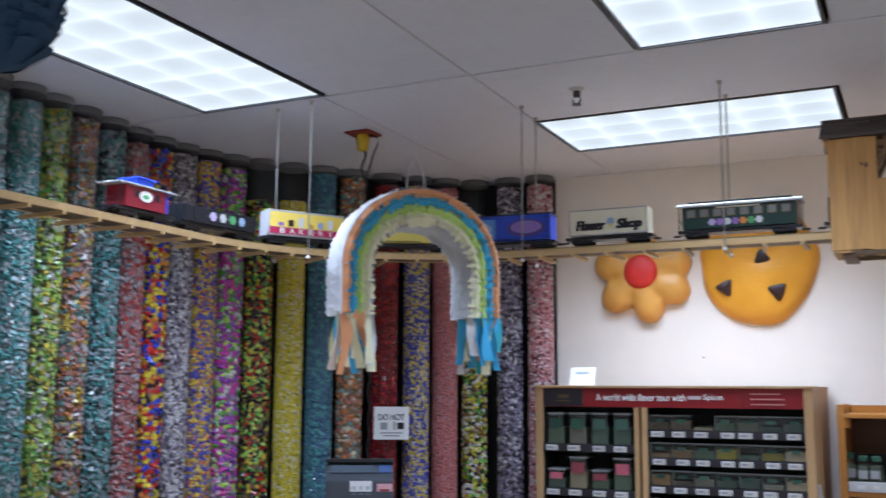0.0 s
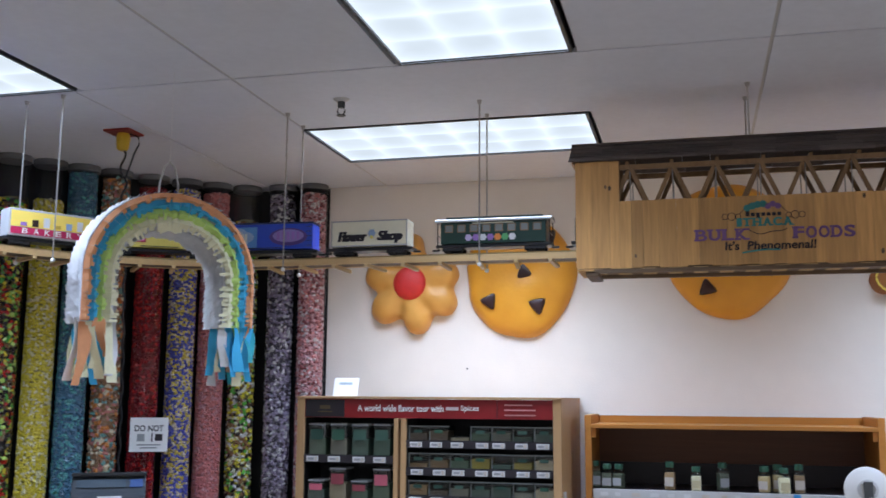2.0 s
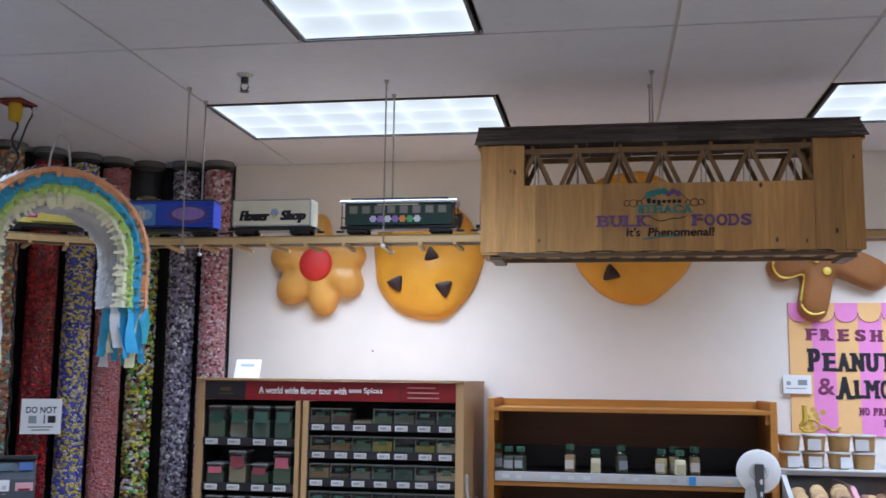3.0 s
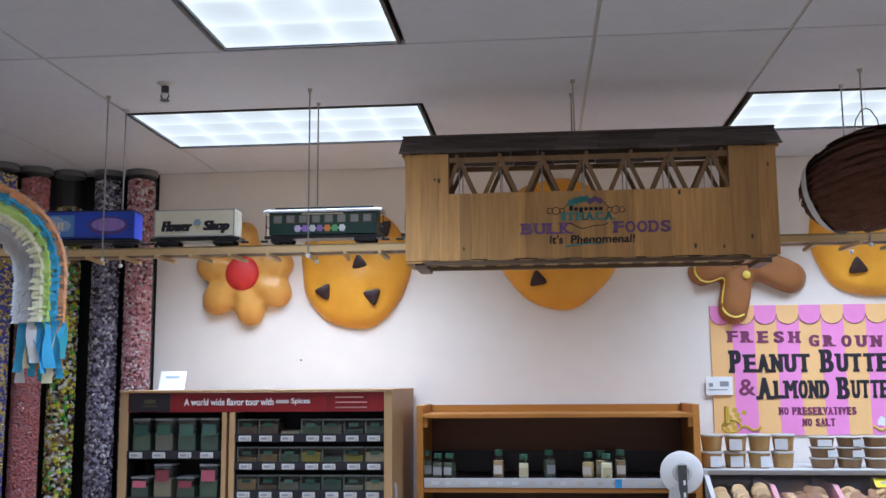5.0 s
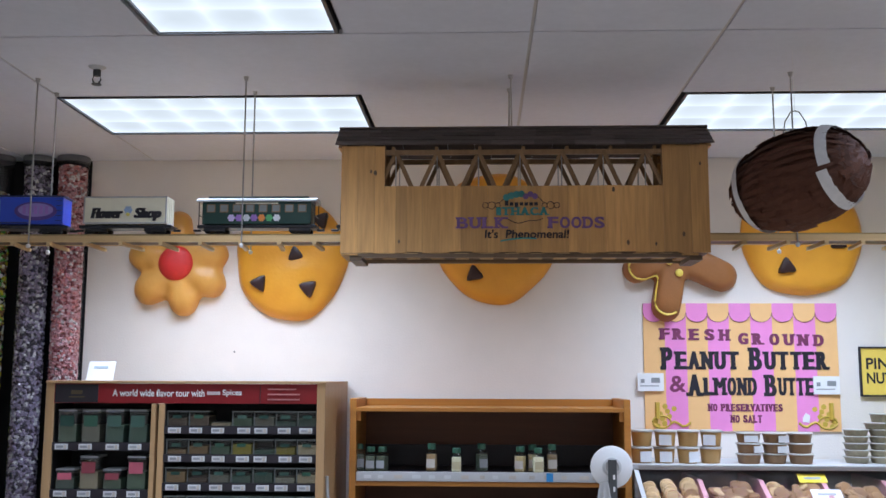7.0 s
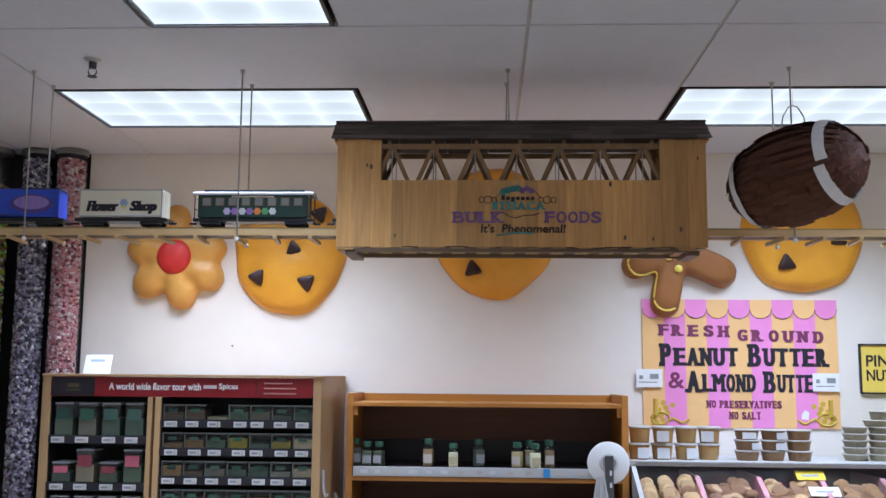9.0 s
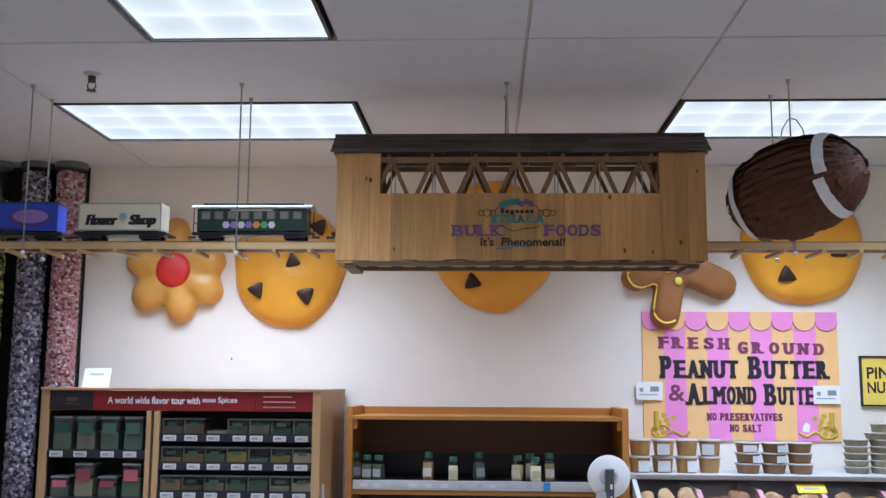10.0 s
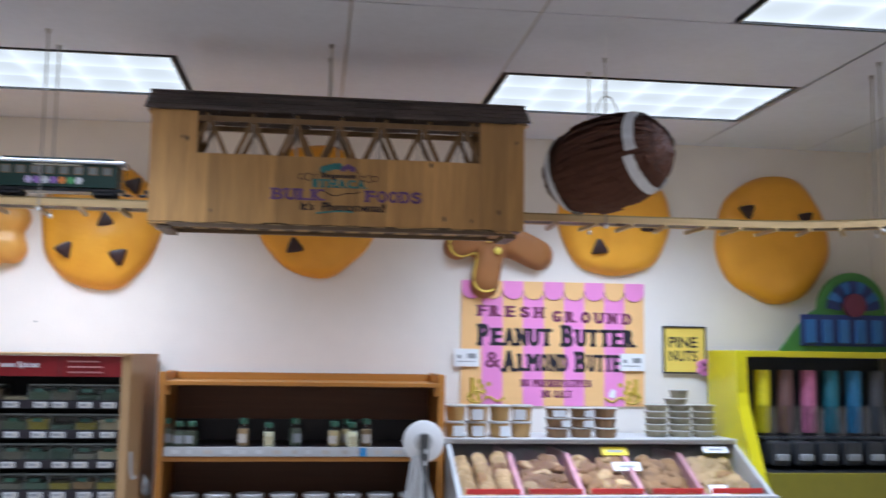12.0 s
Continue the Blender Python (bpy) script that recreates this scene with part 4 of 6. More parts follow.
def pine_sign():
    x0, x1, z0, z1 = 2.155, 2.385, 1.602, 1.845
    t = thing("pine_nuts_sign", "yellow framed sign for pine nuts with pink bow", "sign", pose(x0, WALL_Y, z0))
    back = t.matrix_basis.inverted()
    part("board", boxes((x0 + 0.008, x1 - 0.008, WALL_Y - 0.010, WALL_Y - 0.001, z0 + 0.008, z1 - 0.008)), M_SIGNYELLOW, t, place=back)
    part("frame", boxes((x0, x1, WALL_Y - 0.016, WALL_Y - 0.001, z0, z0 + 0.008), (x0, x1, WALL_Y - 0.016, WALL_Y - 0.001, z1 - 0.008, z1), (x0, x0 + 0.008, WALL_Y - 0.016, WALL_Y - 0.001, z0 + 0.008, z1 - 0.008), (x1 - 0.008, x1, WALL_Y - 0.016, WALL_Y - 0.001, z0 + 0.008, z1 - 0.008)), M_INK, t, "thin black frame", place=back)
    for s, z in (("PINE", 1.735), ("NUTS", 1.665)):
        lettering("lettering", s, M_INK, t, x0 + 0.032, WALL_Y - 0.0105, z, 0.150, 0.055, 0.001).matrix_basis = back
    bm = bmesh.new()
    for k in range(5):
        a = k * math.tau / 5
        rod(bm, (2.365 + 0.018 * math.cos(a), WALL_Y - 0.030, 1.635 + 0.025 * math.sin(a)), (2.365 + 0.018 * math.cos(a), WALL_Y - 0.017, 1.635 + 0.025 * math.sin(a)), 0.02, 10)
    part("bow", bm, M_PINK, t, "pink paper bow", place=back)


pine_sign()

# ---- spice cabinet ----
SPICE = pose(-1.578, 4.470, 0.157)


def spice_cabinet():
    t = thing("spice_cabinet", "light maple spice cabinet with red header, full of small bins", "cabinet", SPICE @ Matrix.Diagonal((0.881, 1, 0.906, 1)))
    W, D, H = 1.375, 0.225, 1.667
    DEEP = 0.71

    def put(name, bm, m, label="", bevel=0.0):
        return part(name, bm, m, t, label, bevel=bevel)
    for x0, x1 in ((0, 0.040), (0.525, 0.548), (0.562, 0.590), (W - 0.040, W)):
        put("upright", boxes((x0, x1, 0, D if 0.1 < x0 < 1 else DEEP, -0.173, 1.56 if 0.1 < x0 < 1 else H - 0.012)), M_SPICEWOOD, bevel=0.002)
    put("top_board", boxes((-0.003, W + 0.003, -0.004, DEEP, H - 0.012, H)), M_SPICEWOOD, bevel=0.002)
    # Black boards added on the uprights to give the shade between full shelves.
    for xa in (0.040, 0.522, 0.590, W - 0.043):
        put("liner", boxes((xa, xa + 0.003, 0.014, D - 0.012, 0.05, 1.558)), M_BLACK, "black board standing in for shade inside the cabinet")
    put("back_panel", boxes((0.04, W - 0.04, D - 0.012, D, 0.05, 1.56)), M_BLACK)
    put("header", boxes((0.040, W - 0.040, 0.004, 0.016, 1.562, H - 0.013)), M_RED, "red printed header board")
    put("header_panel", boxes((0.045, 0.258, 0.001, 0.004, 1.565, 1.650)), M_NAVY, "dark panel of the header")
    put("header_mark", boxes((0.125, 0.180, -0.0005, 0.001, 1.604, 1.622), (0.115, 0.192, -0.0005, 0.001, 1.588, 1.593)), mat("faded_mark", (.10, .07, .03), .6), "faded gold mark")
    lettering("lettering", "A world wide flavor tour with", M_PAPER, t, 0.3285, 0.0035, 1.593, 0.455, 0.034, 0.001)
    put("printed_bar", boxes((0.796, 0.860, 0.0022, 0.0035, 1.602, 1.618)), mat("faded_white", (.6, .5, .5), .6))
    lettering("lettering", "Spices", M_PAPER, t, 0.872, 0.0035, 1.593, 0.094, 0.034, 0.001)
    put("header_line", boxes((1.055, 1.058, 0.002, 0.004, 1.566, 1.648)), M_NAVY)
    for k in range(3):
        put("printed_bar", boxes((1.093, 1.250 - 0.018 * (k == 2), 0.0015, 0.0035, 1.578 + 0.024 * k, 1.585 + 0.024 * k)), mat("faded_print", (0.55, 0.22, 0.22), 0.6))
    bin_glass = clear_mat("bin_plastic", (0.84, 0.89, 0.88), 0.12, 0.20)
    spices = [mat("spice", c, 0.8, var=0.25, scale=120, bump=0.5) for c in ((.10, .15, .09), (.28, .16, .07), (.21, .19, .14), (.07, .12, .085), (.40, .31, .19), (.30, .06, .04), (.36, .27, .04), (.14, .09, .06))]
    greens = [mat("jar_label", c, 0.5) for c in ((.04, .13, .085), (.06, .14, .11), (.025, .085, .065))]
    pinks = [mat("pink_label", c, 0.5) for c in ((.40, .05, .10), (.30, .06, .08), (.52, .12, .17))]
    M_RIM = mat("bin_rim", (0.15, 0.17, 0.165), 0.3, var=0.15)
    rng = random.Random(11)
    # right-hand bay: rows of shallow bins
    for r in range(7):
        z = 1.457 - 0.1315 * r
        put("shelf_strip", boxes((0.590, W - 0.040, 0.004, 0.012, z - 0.037, z)), M_NAVY, "black label strip")
        put("shelf_board", boxes((0.590, W - 0.040, 0.012, D - 0.012, z - 0.012, z - 0.004)), M_BLACK)
        for k in range(7):
            x = 0.600 + k * 0.1065
            if r == 0 and k == 2:
                hgt = 0.022
            else:
                hgt = 0.068
            b = put("bin", boxes((x, x + 0.098, 0.020, 0.145, z - 0.003, z + hgt)), bin_glass, "clear plastic bin", bevel=0.003)
            b.visible_shadow = False
            if hgt > 0.05:
                part("rim", boxes((x - 0.001, x + 0.099, 0.0185, 0.024, z + hgt - 0.004, z + hgt + 0.002)), M_RIM, b, "pale moulded rim")
                part("corner", boxes((x - 0.001, x + 0.004, 0.0185, 0.0215, z, z + hgt - 0.004)), M_RIM, b)
            fill = rng.uniform(0.02, 0.05) if hgt > 0.05 else 0.012
            part("spice", boxes((x + 0.004, x + 0.094, 0.026, 0.14, z, z + fill)), rng.choice(spices), b, "ground spice")
            if hgt > 0.05 and rng.random() < 0.85:
                part("bin_label", boxes((x + 0.026, x + 0.070, 0.0170, 0.0185, z + 0.034, z + 0.050)), rng.choice(greens), b, "green paper label")
            xo = x + rng.uniform(0.006, 0.032)
            tag = put("shelf_tag", boxes((xo, xo + 0.062, 0.001, 0.004, z - 0.034, z - 0.008)), M_TAG, "white shelf tag")
            part("printed_bar", boxes((xo + 0.008, xo + 0.04, -0.0005, 0.001, z - 0.026, z - 0.015)), M_GREY, tag)
            part("printed_bar", boxes((xo + 0.044, xo + 0.056, -0.0005, 0.001, z - 0.031, z - 0.011)), M_FADED, tag)
    # left-hand bay: taller jars
    for r in range(4):
        z = 1.378 - 0.2175 * r
        put("shelf_strip", boxes((0.040, 0.525, 0.004, 0.012, z - 0.038, z)), M_NAVY, "black label strip")
        put("shelf_board", boxes((0.040, 0.525, 0.012, D - 0.012, z - 0.012, z - 0.004)), M_BLACK)
        for k in range(4):
            x = 0.055 + k * 0.117
            low = r == 1 and k in (0, 2)
            h = 0.085 if low else 0.145
            b = put("bin", boxes((x, x + 0.096, 0.022, 0.130, z - 0.003, z + h)), bin_glass, "clear plastic jar", bevel=0.006)
            b.visible_shadow = False
            part("spice", boxes((x + 0.005, x + 0.091, 0.028, 0.124, z, z + h * 0.55)), rng.choice(spices[:5]), b, "ground spice")
            part("bin_label", boxes((x + 0.014, x + 0.082, 0.0190, 0.0205, z + h * 0.50, z + h * 0.86)), rng.choice(greens if r != 1 else pinks), b, "paper label")
            lid = part("lid", boxes((x + 0.003, x + 0.093, 0.024, 0.128, z + h, z + h + 0.008)), M_GREY, b, "grey lid")
            xo = x + rng.uniform(0.0, 0.02)
            tag = put("shelf_tag", boxes((xo, xo + 0.064, 0.001, 0.004, z - 0.034, z - 0.007)), M_TAG, "white shelf tag")
            part("printed_bar", boxes((xo + 0.008, xo + 0.042, -0.0005, 0.001, z - 0.026, z - 0.015)), M_GREY, tag)
            part("printed_bar", boxes((xo + 0.046, xo + 0.058, -0.0005, 0.001, z - 0.031, z - 0.011)), M_FADED, tag)
    put("kick_board", boxes((0.04, W - 0.04, 0.01, 0.02, -0.173, 0.40)), M_SPICEWOOD)
    # note standing on top
    n = thing("paper_note", "white paper note standing on the cabinet", "note", SPICE @ pose(0.192, 0.10, 1.511, -18, 0, -4))
    part("sheet", boxes((-0.062, 0.062, -0.001, 0.001, 0.0, 0.088)), M_PAPER, n)
    part("printed_bar", boxes((-0.035, 0.03, -0.0022, -0.001, 0.055, 0.066)), mat("faded_blue_print", (0.45, 0.55, 0.62), 0.6), n)
    # roll of bags hung on the side
    c = thing("plastic_scoop", "white plastic scoop hanging on the cabinet side", "scoop", SPICE @ pose(1.2095, 0.05, 1.03))
    bm = bmesh.new()
    tube_path(bm, [(0.008, 0, 0.08), (0.010, 0, 0.03), (0.012, 0.0, 0.0), (0.02, 0, -0.03), (0.032, 0, -0.02)], 0.007, 8)
    part("handle", bm, M_WHITE, c, smooth=True)


spice_cabinet()


# ---- orange shelf unit ----
def jar(x, y, z, h, fill, parent_group):
    t = thing("spice_jar", "small glass jar with green lid, %s inside" % fill[0], "jar", pose(x, y, z, 0, 0, random.uniform(-25, 25)), parent_group)
    bm = bmesh.new()
    w = 0.0235
    box(bm, -w, w, -w, w, 0, h * 0.72)
    g = part("glass", bm, M_GLASS, t, "clear square glass", bevel=0.004)
    g.visible_shadow = False
    bm = bmesh.new()
    lathe(bm, [(0.020, h * 0.72), (0.016, h * 0.78), (0.016, h * 0.80)], 14)
    part("neck", bm, M_GLASS, t, smooth=True)
    part("contents", boxes((-w + 0.003, w - 0.003, -w + 0.003, w - 0.003, 0.003, h * 0.62)), fill[1], t, "spice", bevel=0.003)
    part("paper_label", boxes((-w + 0.004, w - 0.004, -w - 0.0012, -w - 0.0002, h * 0.14, h * 0.45)), fill[2], t)
    bm = bmesh.new()
    lathe(bm, [(0.018, h * 0.80), (0.0185, h * 0.82), (0.0185, h * 0.98), (0.016, h)], 16)
    part("lid", bm, mat("lid_green", (0.03, 0.11, 0.07), 0.4), t, "dark green lid", smooth=True)


def shelf_unit():
    X0, X1, Y0, Y1, H = -0.300, 0.972, 4.775, 5.18, 1.590
    t = thing("shelf_unit", "orange oak shelf unit, nearly empty, brown back", "shelf unit", pose(X0, Y0, 0))
    back = t.matrix_basis.inverted()

    def put(name, bm, m, label="", bevel=0.002):
        return part(name, bm, m, t, label, bevel=bevel, place=back)
    for x0, x1 in ((X0, X0 + 0.03), (X1 - 0.03, X1)):
        put("side_panel", boxes((x0, x1, Y0, Y1, 0.0, H)), M_ORANGEWOOD)
        put("corner_block", boxes((x0 + (0.03 if x0 == X0 else -0.02), x0 + (0.05 if x0 == X0 else 0.0), Y0 + 0.01, Y0 + 0.05, 1.49, 1.532)), M_ORANGEWOOD)
    put("top_board", boxes((X0 + 0.03, X1 - 0.03, Y0, Y1, 1.532, 1.550)), M_ORANGEWOOD)
    put("back_rail", boxes((X0 + 0.03, X1 - 0.03, Y1 - 0.02, Y1, 1.55, H - 0.006)), M_ORANGEWOOD)
    put("back_panel", boxes((X0 + 0.03, X1 - 0.03, Y1 - 0.015, Y1, 0.1, 1.532)), M_DARKWOOD, "dark brown back panel", bevel=0)
    for z in (1.262, 0.945, 0.64):
        put("shelf", boxes((X0 + 0.03, X1 - 0.03, Y0 + 0.01, Y1 - 0.015, z - 0.022, z - 0.004)), M_DARKWOOD)
        put("shelf_liner", boxes((X0 + 0.035, X1 - 0.035, Y0 + 0.012, Y1 - 0.02, z - 0.004, z)), M_NAVY, "black shelf liner", bevel=0)
        put("price_rail", boxes((X0 + 0.034, X1 - 0.034, Y0 - 0.002, Y0 + 0.009, z - 0.040, z + 0.002)), M_WHITE, "white price rail")
        put("shelf_lip", boxes((X0 + 0.03, X1 - 0.03, Y0 + 0.002, Y0 + 0.03, z - 0.062, z - 0.041)), M_ORANGEWOOD)
        rng = random.Random(int(z * 100))
        for k in range(16):
            xa = X0 + 0.05 + k * 0.074 + rng.uniform(0, 0.03)
            put("printed_bar", boxes((xa, xa + rng.uniform(0.02, 0.045), Y0 - 0.0035, Y0 - 0.0022, z - 0.028, z - 0.012)), rng.choice((M_FADED, M_TAG, M_FADED)), bevel=0)
        put("blue_tag", boxes((0.590, 0.620, Y0 - 0.005, Y0 - 0.0036, z - 0.038, z + 0.0)), mat("blue_tag", (0.03, 0.25, 0.55), 0.5), "blue tag", bevel=0)
    put("back_strip", boxes((X0 + 0.03, X1 - 0.03, Y1 - 0.03, Y1 - 0.016, 1.262, 1.362)), M_NAVY, "black strip behind the jars", bevel=0)
    M_CREAMLABEL = mat("cream_label", (.55, .48, .30), .6)
    fills = [("dark herbs", mat("dark_herb", (.09, .11, .07), .8, var=.3, scale=200), M_GREY), ("tan spice", mat("tan_spice", (.52, .38, .18), .8, var=.25, scale=200), M_FADED),
             ("cream powder", mat("cream_powder", (.78, .72, .50), .8, var=.15, scale=200), M_CREAMLABEL), ("brown spice", mat("brown_spice", (.32, .20, .10), .8, var=.25, scale=200), M_FADED)]
    for x, y, h, f in ((-0.262, 4.84, 0.105, 0), (-0.205, 4.81, 0.095, 0), (-0.152, 4.81, 0.095, 0), (0.072, 4.83, 0.108, 3), (0.186, 4.80, 0.092, 2), (0.300, 4.85, 0.108, 0),
                       (0.476, 4.82, 0.098, 1), (0.533, 4.86, 0.105, 1), (0.555, 4.795, 0.095, 2), (0.620, 4.83, 0.108, 3)):
        jar(x, y, 1.262, h * 1.16, fills[f], "jars on the oak shelf")
    # white-lidded tubs on the shelf below
    for k in range(8):
        b = thing("lidded_tub", "round tub with white lid on the lower shelf", "tub", pose(X0 + 0.12 + k * 0.145, 4.86, 0.945), "tubs on the lower shelf")
        bm = bmesh.new()
        lathe(bm, [(0.045, 0), (0.055, 0.09)], 18)
        part("body", bm, fills[k % 4][1], b, smooth=True)
        bm = bmesh.new()
        lathe(bm, [(0.058, 0.09), (0.060, 0.094), (0.060, 0.104), (0.056, 0.108)], 18)
        part("lid", bm, M_WHITE, b, "white lid", smooth=True)


shelf_unit()


# ---- bag reel on its post ----
def bag_reel():
    x, y, z = 0.850, 4.56, 1.312
    t = thing("bag_reel", "white reel of plastic bags on a grey metal post", "bag dispenser", pose(x, y, 0))
    bm = bmesh.new()
    lathe(bm, [(0.080, -0.004), (0.089, 0.0), (0.089, 0.006), (0.080, 0.010), (0.03, 0.012)], 40)
    part("reel", bm, M_PAPER, t, "white plastic reel flange", smooth=True, place=pose(0, -0.03, z, 90, 0, 0))
    bm = bmesh.new()
    lathe(bm, [(0.040, 0.0), (0.040, 0.004), (0.030, 0.006), (0.026, 0.002)], 28)
    part("hub_ring", bm, M_TAG, t, "moulded hub ring", smooth=True, place=pose(0, -0.0415, z, 90, 0, 0))
    bm = bmesh.new()
    lathe(bm, [(0.060, 0.0), (0.060, 0.12)], 28)
    part("bag_roll", bm, M_PAPER, t, "rolled white bags", smooth=True, place=pose(0, 0.09, z, 90, 0, 0))
    part("bracket", boxes((-0.016, 0.020, -0.052, -0.043, z - 0.34, z + 0.032)), mat("bracket_grey", (0.10, 0.105, 0.11), 0.4, metal=0.3), t, "dark grey metal bracket", bevel=0.003)
    part("post", boxes((-0.014, 0.014, 0.10, 0.128, 0.0, z + 0.01)), M_GREY, t, bevel=0.003)
    part("arm", boxes((-0.008, 0.010, -0.044, 0.10, z - 0.34, z - 0.325)), M_GREY, t)
    part("base_plate", boxes((-0.13, 0.13, -0.02, 0.24, 0.0, 0.012)), M_GREY, t, bevel=0.003)
    for k in range(2):
        part("label_mark", boxes((0.003, 0.012, -0.0535, -0.052, z - 0.05 - 0.05 * k, z - 0.03 - 0.05 * k)), M_PAPER, t)
    # loose bag hanging from it
    bm = bmesh.new()
    rng = random.Random(3)
    n = 14
    for s in (0, 1):
        rows = []
        for i in range(n + 1):
            u = i / n
            row = []
            for k in range(9):
                v = k / 8 - 0.5
                w = 0.03 + 0.10 * u ** 0.8
                row.append(bm.verts.new((-0.035 + v * w + 0.02 * u, -0.05 - 0.012 * math.sin(k * 2.1 + i * 0.4) * u - s * 0.002, z - 0.060 - 0.20 * u + rng.uniform(-0.003, 0.003))))
            rows.append(row)
        for a, b in zip(rows, rows[1:]):
            for k in range(8):
                bm.faces.new((a[k], a[k + 1], b[k + 1], b[k]))
    part("loose_bag", bm, M_WHITE, t, "crumpled white plastic bag", smooth=True)


bag_reel()


# ---- cookie case with tubs on top ----
def cookie_case():
    X0, X1, Z = 0.985, 2.375, 1.302
    t = thing("cookie_case", "white bulk cookie case with sloping clear front", "display case", pose(X0, 4.45, 0))
    back = t.matrix_basis.inverted()

    def put(name, bm, m, label="", bevel=0.0):
        return part(name, bm, m, t, label, bevel=bevel, place=back)
    put("top_board", boxes((X0 - 0.01, X1 + 0.005, 4.80, 5.18, Z - 0.024, Z)), M_WHITE, "white top board", bevel=0.003)
    side = [(4.80, Z - 0.024), (5.18, Z - 0.024), (5.18, 0.0), (4.40, 0.0), (4.40, 1.085)]
    for x in (X0, X1 - 0.02):
        bm = bmesh.new()
        prism(bm, [(a, b) for a, b in side], -x - 0.02, -x, pose(0, 0, 0, 0, 0, 90))
        put("side_panel", bm, M_WHITE, "white side panel")
    put("back_panel", boxes((X0 + 0.02, X1 - 0.02, 5.16, 5.18, 0.3, Z - 0.024)), mat("mauve_panel", (.22, .17, .20), .6), "mauve back panel")
    put("front_panel", boxes((X0 + 0.02, X1 - 0.02, 4.40, 4.42, 0.0, 1.078)), M_WHITE)
    put("front_ledge", boxes((X0 - 0.005, X1 + 0.005, 4.385, 4.43, 1.078, 1.098)), M_WHITE, "white ledge", bevel=0.003)
    bm = bmesh.new()
    prism(bm, [(4.812, Z - 0.026), (4.816, Z - 0.030), (4.424, 1.097), (4.420, 1.101)], -X1 + 0.022, -X0 - 0.022, pose(0, 0, 0, 0, 0, 90))
    lid = put("clear_lid", bm, clear_mat("lid_clear", (0.97, 0.97, 0.98), 0.03, 0.15), "clear sloping acrylic lid")
    lid.visible_shadow = False
    put("hinge_rail", boxes((X0 + 0.02, X1 - 0.02, 4.794, 4.80, Z - 0.016, Z - 0.004)), M_ROD, "bright metal edge")
    put("tray_floor", boxes((X0 + 0.02, X1 - 0.02, 4.43, 5.16, 0.96, 0.975)), M_WHITE)
    n = 5
    w = (X1 - X0 - 0.04) / n
    pinkcard = mat("pink_card", (.72, .34, .38), .6, var=.35, scale=70)
    dough = [mat("cookie_dough", c, .75, var=.2, scale=60, bump=.5) for c in ((.56, .36, .17), (.30, .155, .06), (.21, .10, .042), (.46, .30, .15), (.29, .15, .065))]
    rng = random.Random(8)
    for i in range(1, n):
        x = X0 + 0.02 + i * w
        bm = bmesh.new()
        prism(bm, [(4.79, Z - 0.065), (5.15, Z - 0.065), (5.15, 0.976), (4.46, 0.976), (4.46, 1.075)], -x - 0.011, -x + 0.011, pose(0, 0, 0, 0, 0, 90))
        put("divider", bm, pinkcard, "pink and white divider")
    for i in range(n):
        xa = X0 + 0.02 + i * w
        bm = bmesh.new()
        prism(bm, [(4.44, 0.985), (4.80, 1.175), (4.80, 1.165), (4.44, 0.976)], -xa - w + 0.012, -xa - 0.012, pose(0, 0, 0, 0, 0, 90))
        put("sloping_tray", bm, dough[(i * 2) % 5], "sloping tray of crumbs")
        put("front_strip", boxes((xa + 0.02, xa + w - 0.02, 4.446, 4.453, 1.100, 1.122)), M_GUM, "red front strip")
        for k in range(90):
            bm = bmesh.new()
            u = rng.random()
            x, y = xa + rng.uniform(0.05, w - 0.05), 4.475 + u * 0.32
            z = 1.035 + u * 0.150 + rng.uniform(0, 0.03)
            r = rng.uniform(0.028, 0.040)
            if i == 0:
                x = xa + 0.045 + 0.085 * (k % 3) + rng.uniform(-0.008, 0.008)
            lathe(bm, [(r * 0.75, -0.007), (r, 0.0), (r * 0.85, 0.008), (r * 0.4, 0.011)], 10)
            m = pose(x, y, z, rng.uniform(10, 65) if i else 62, rng.uniform(-25, 25), rng.uniform(-30, 30))
            bmesh.ops.transform(bm, matrix=m, verts=bm.verts[:])
            put("cookie", bm, dough[(i * 2 + (k % 7 == 0)) % 5])
    # signs on the case
    for x, y, z, w2, h2, m, lab in ((1.71, 4.772, 1.228, 0.125, 0.055, mat("tag_yellow", (.85, .65, .02), .5), "yellow price sign"), (1.735, 4.67, 1.170, 0.13, 0.055, M_PAPER, "white card"), (2.20, 4.772, 1.24, 0.12, 0.045, M_PAPER, "white card"), (2.125, 4.50, 1.085, 0.08, 0.06, M_PAPER, "white card")):
        s = thing("case_sign", lab + " on the case lid", "sign", pose(x, y, z, -52, 0, 0), "signs on the case")
        part("card", boxes((0, w2, -0.003, 0, 0, h2)), m, s)
        part("printed_bar", boxes((w2 * .2, w2 * .8, -0.0042, -0.003, h2 * .35, h2 * .6)), M_GREY, s)


cookie_case()


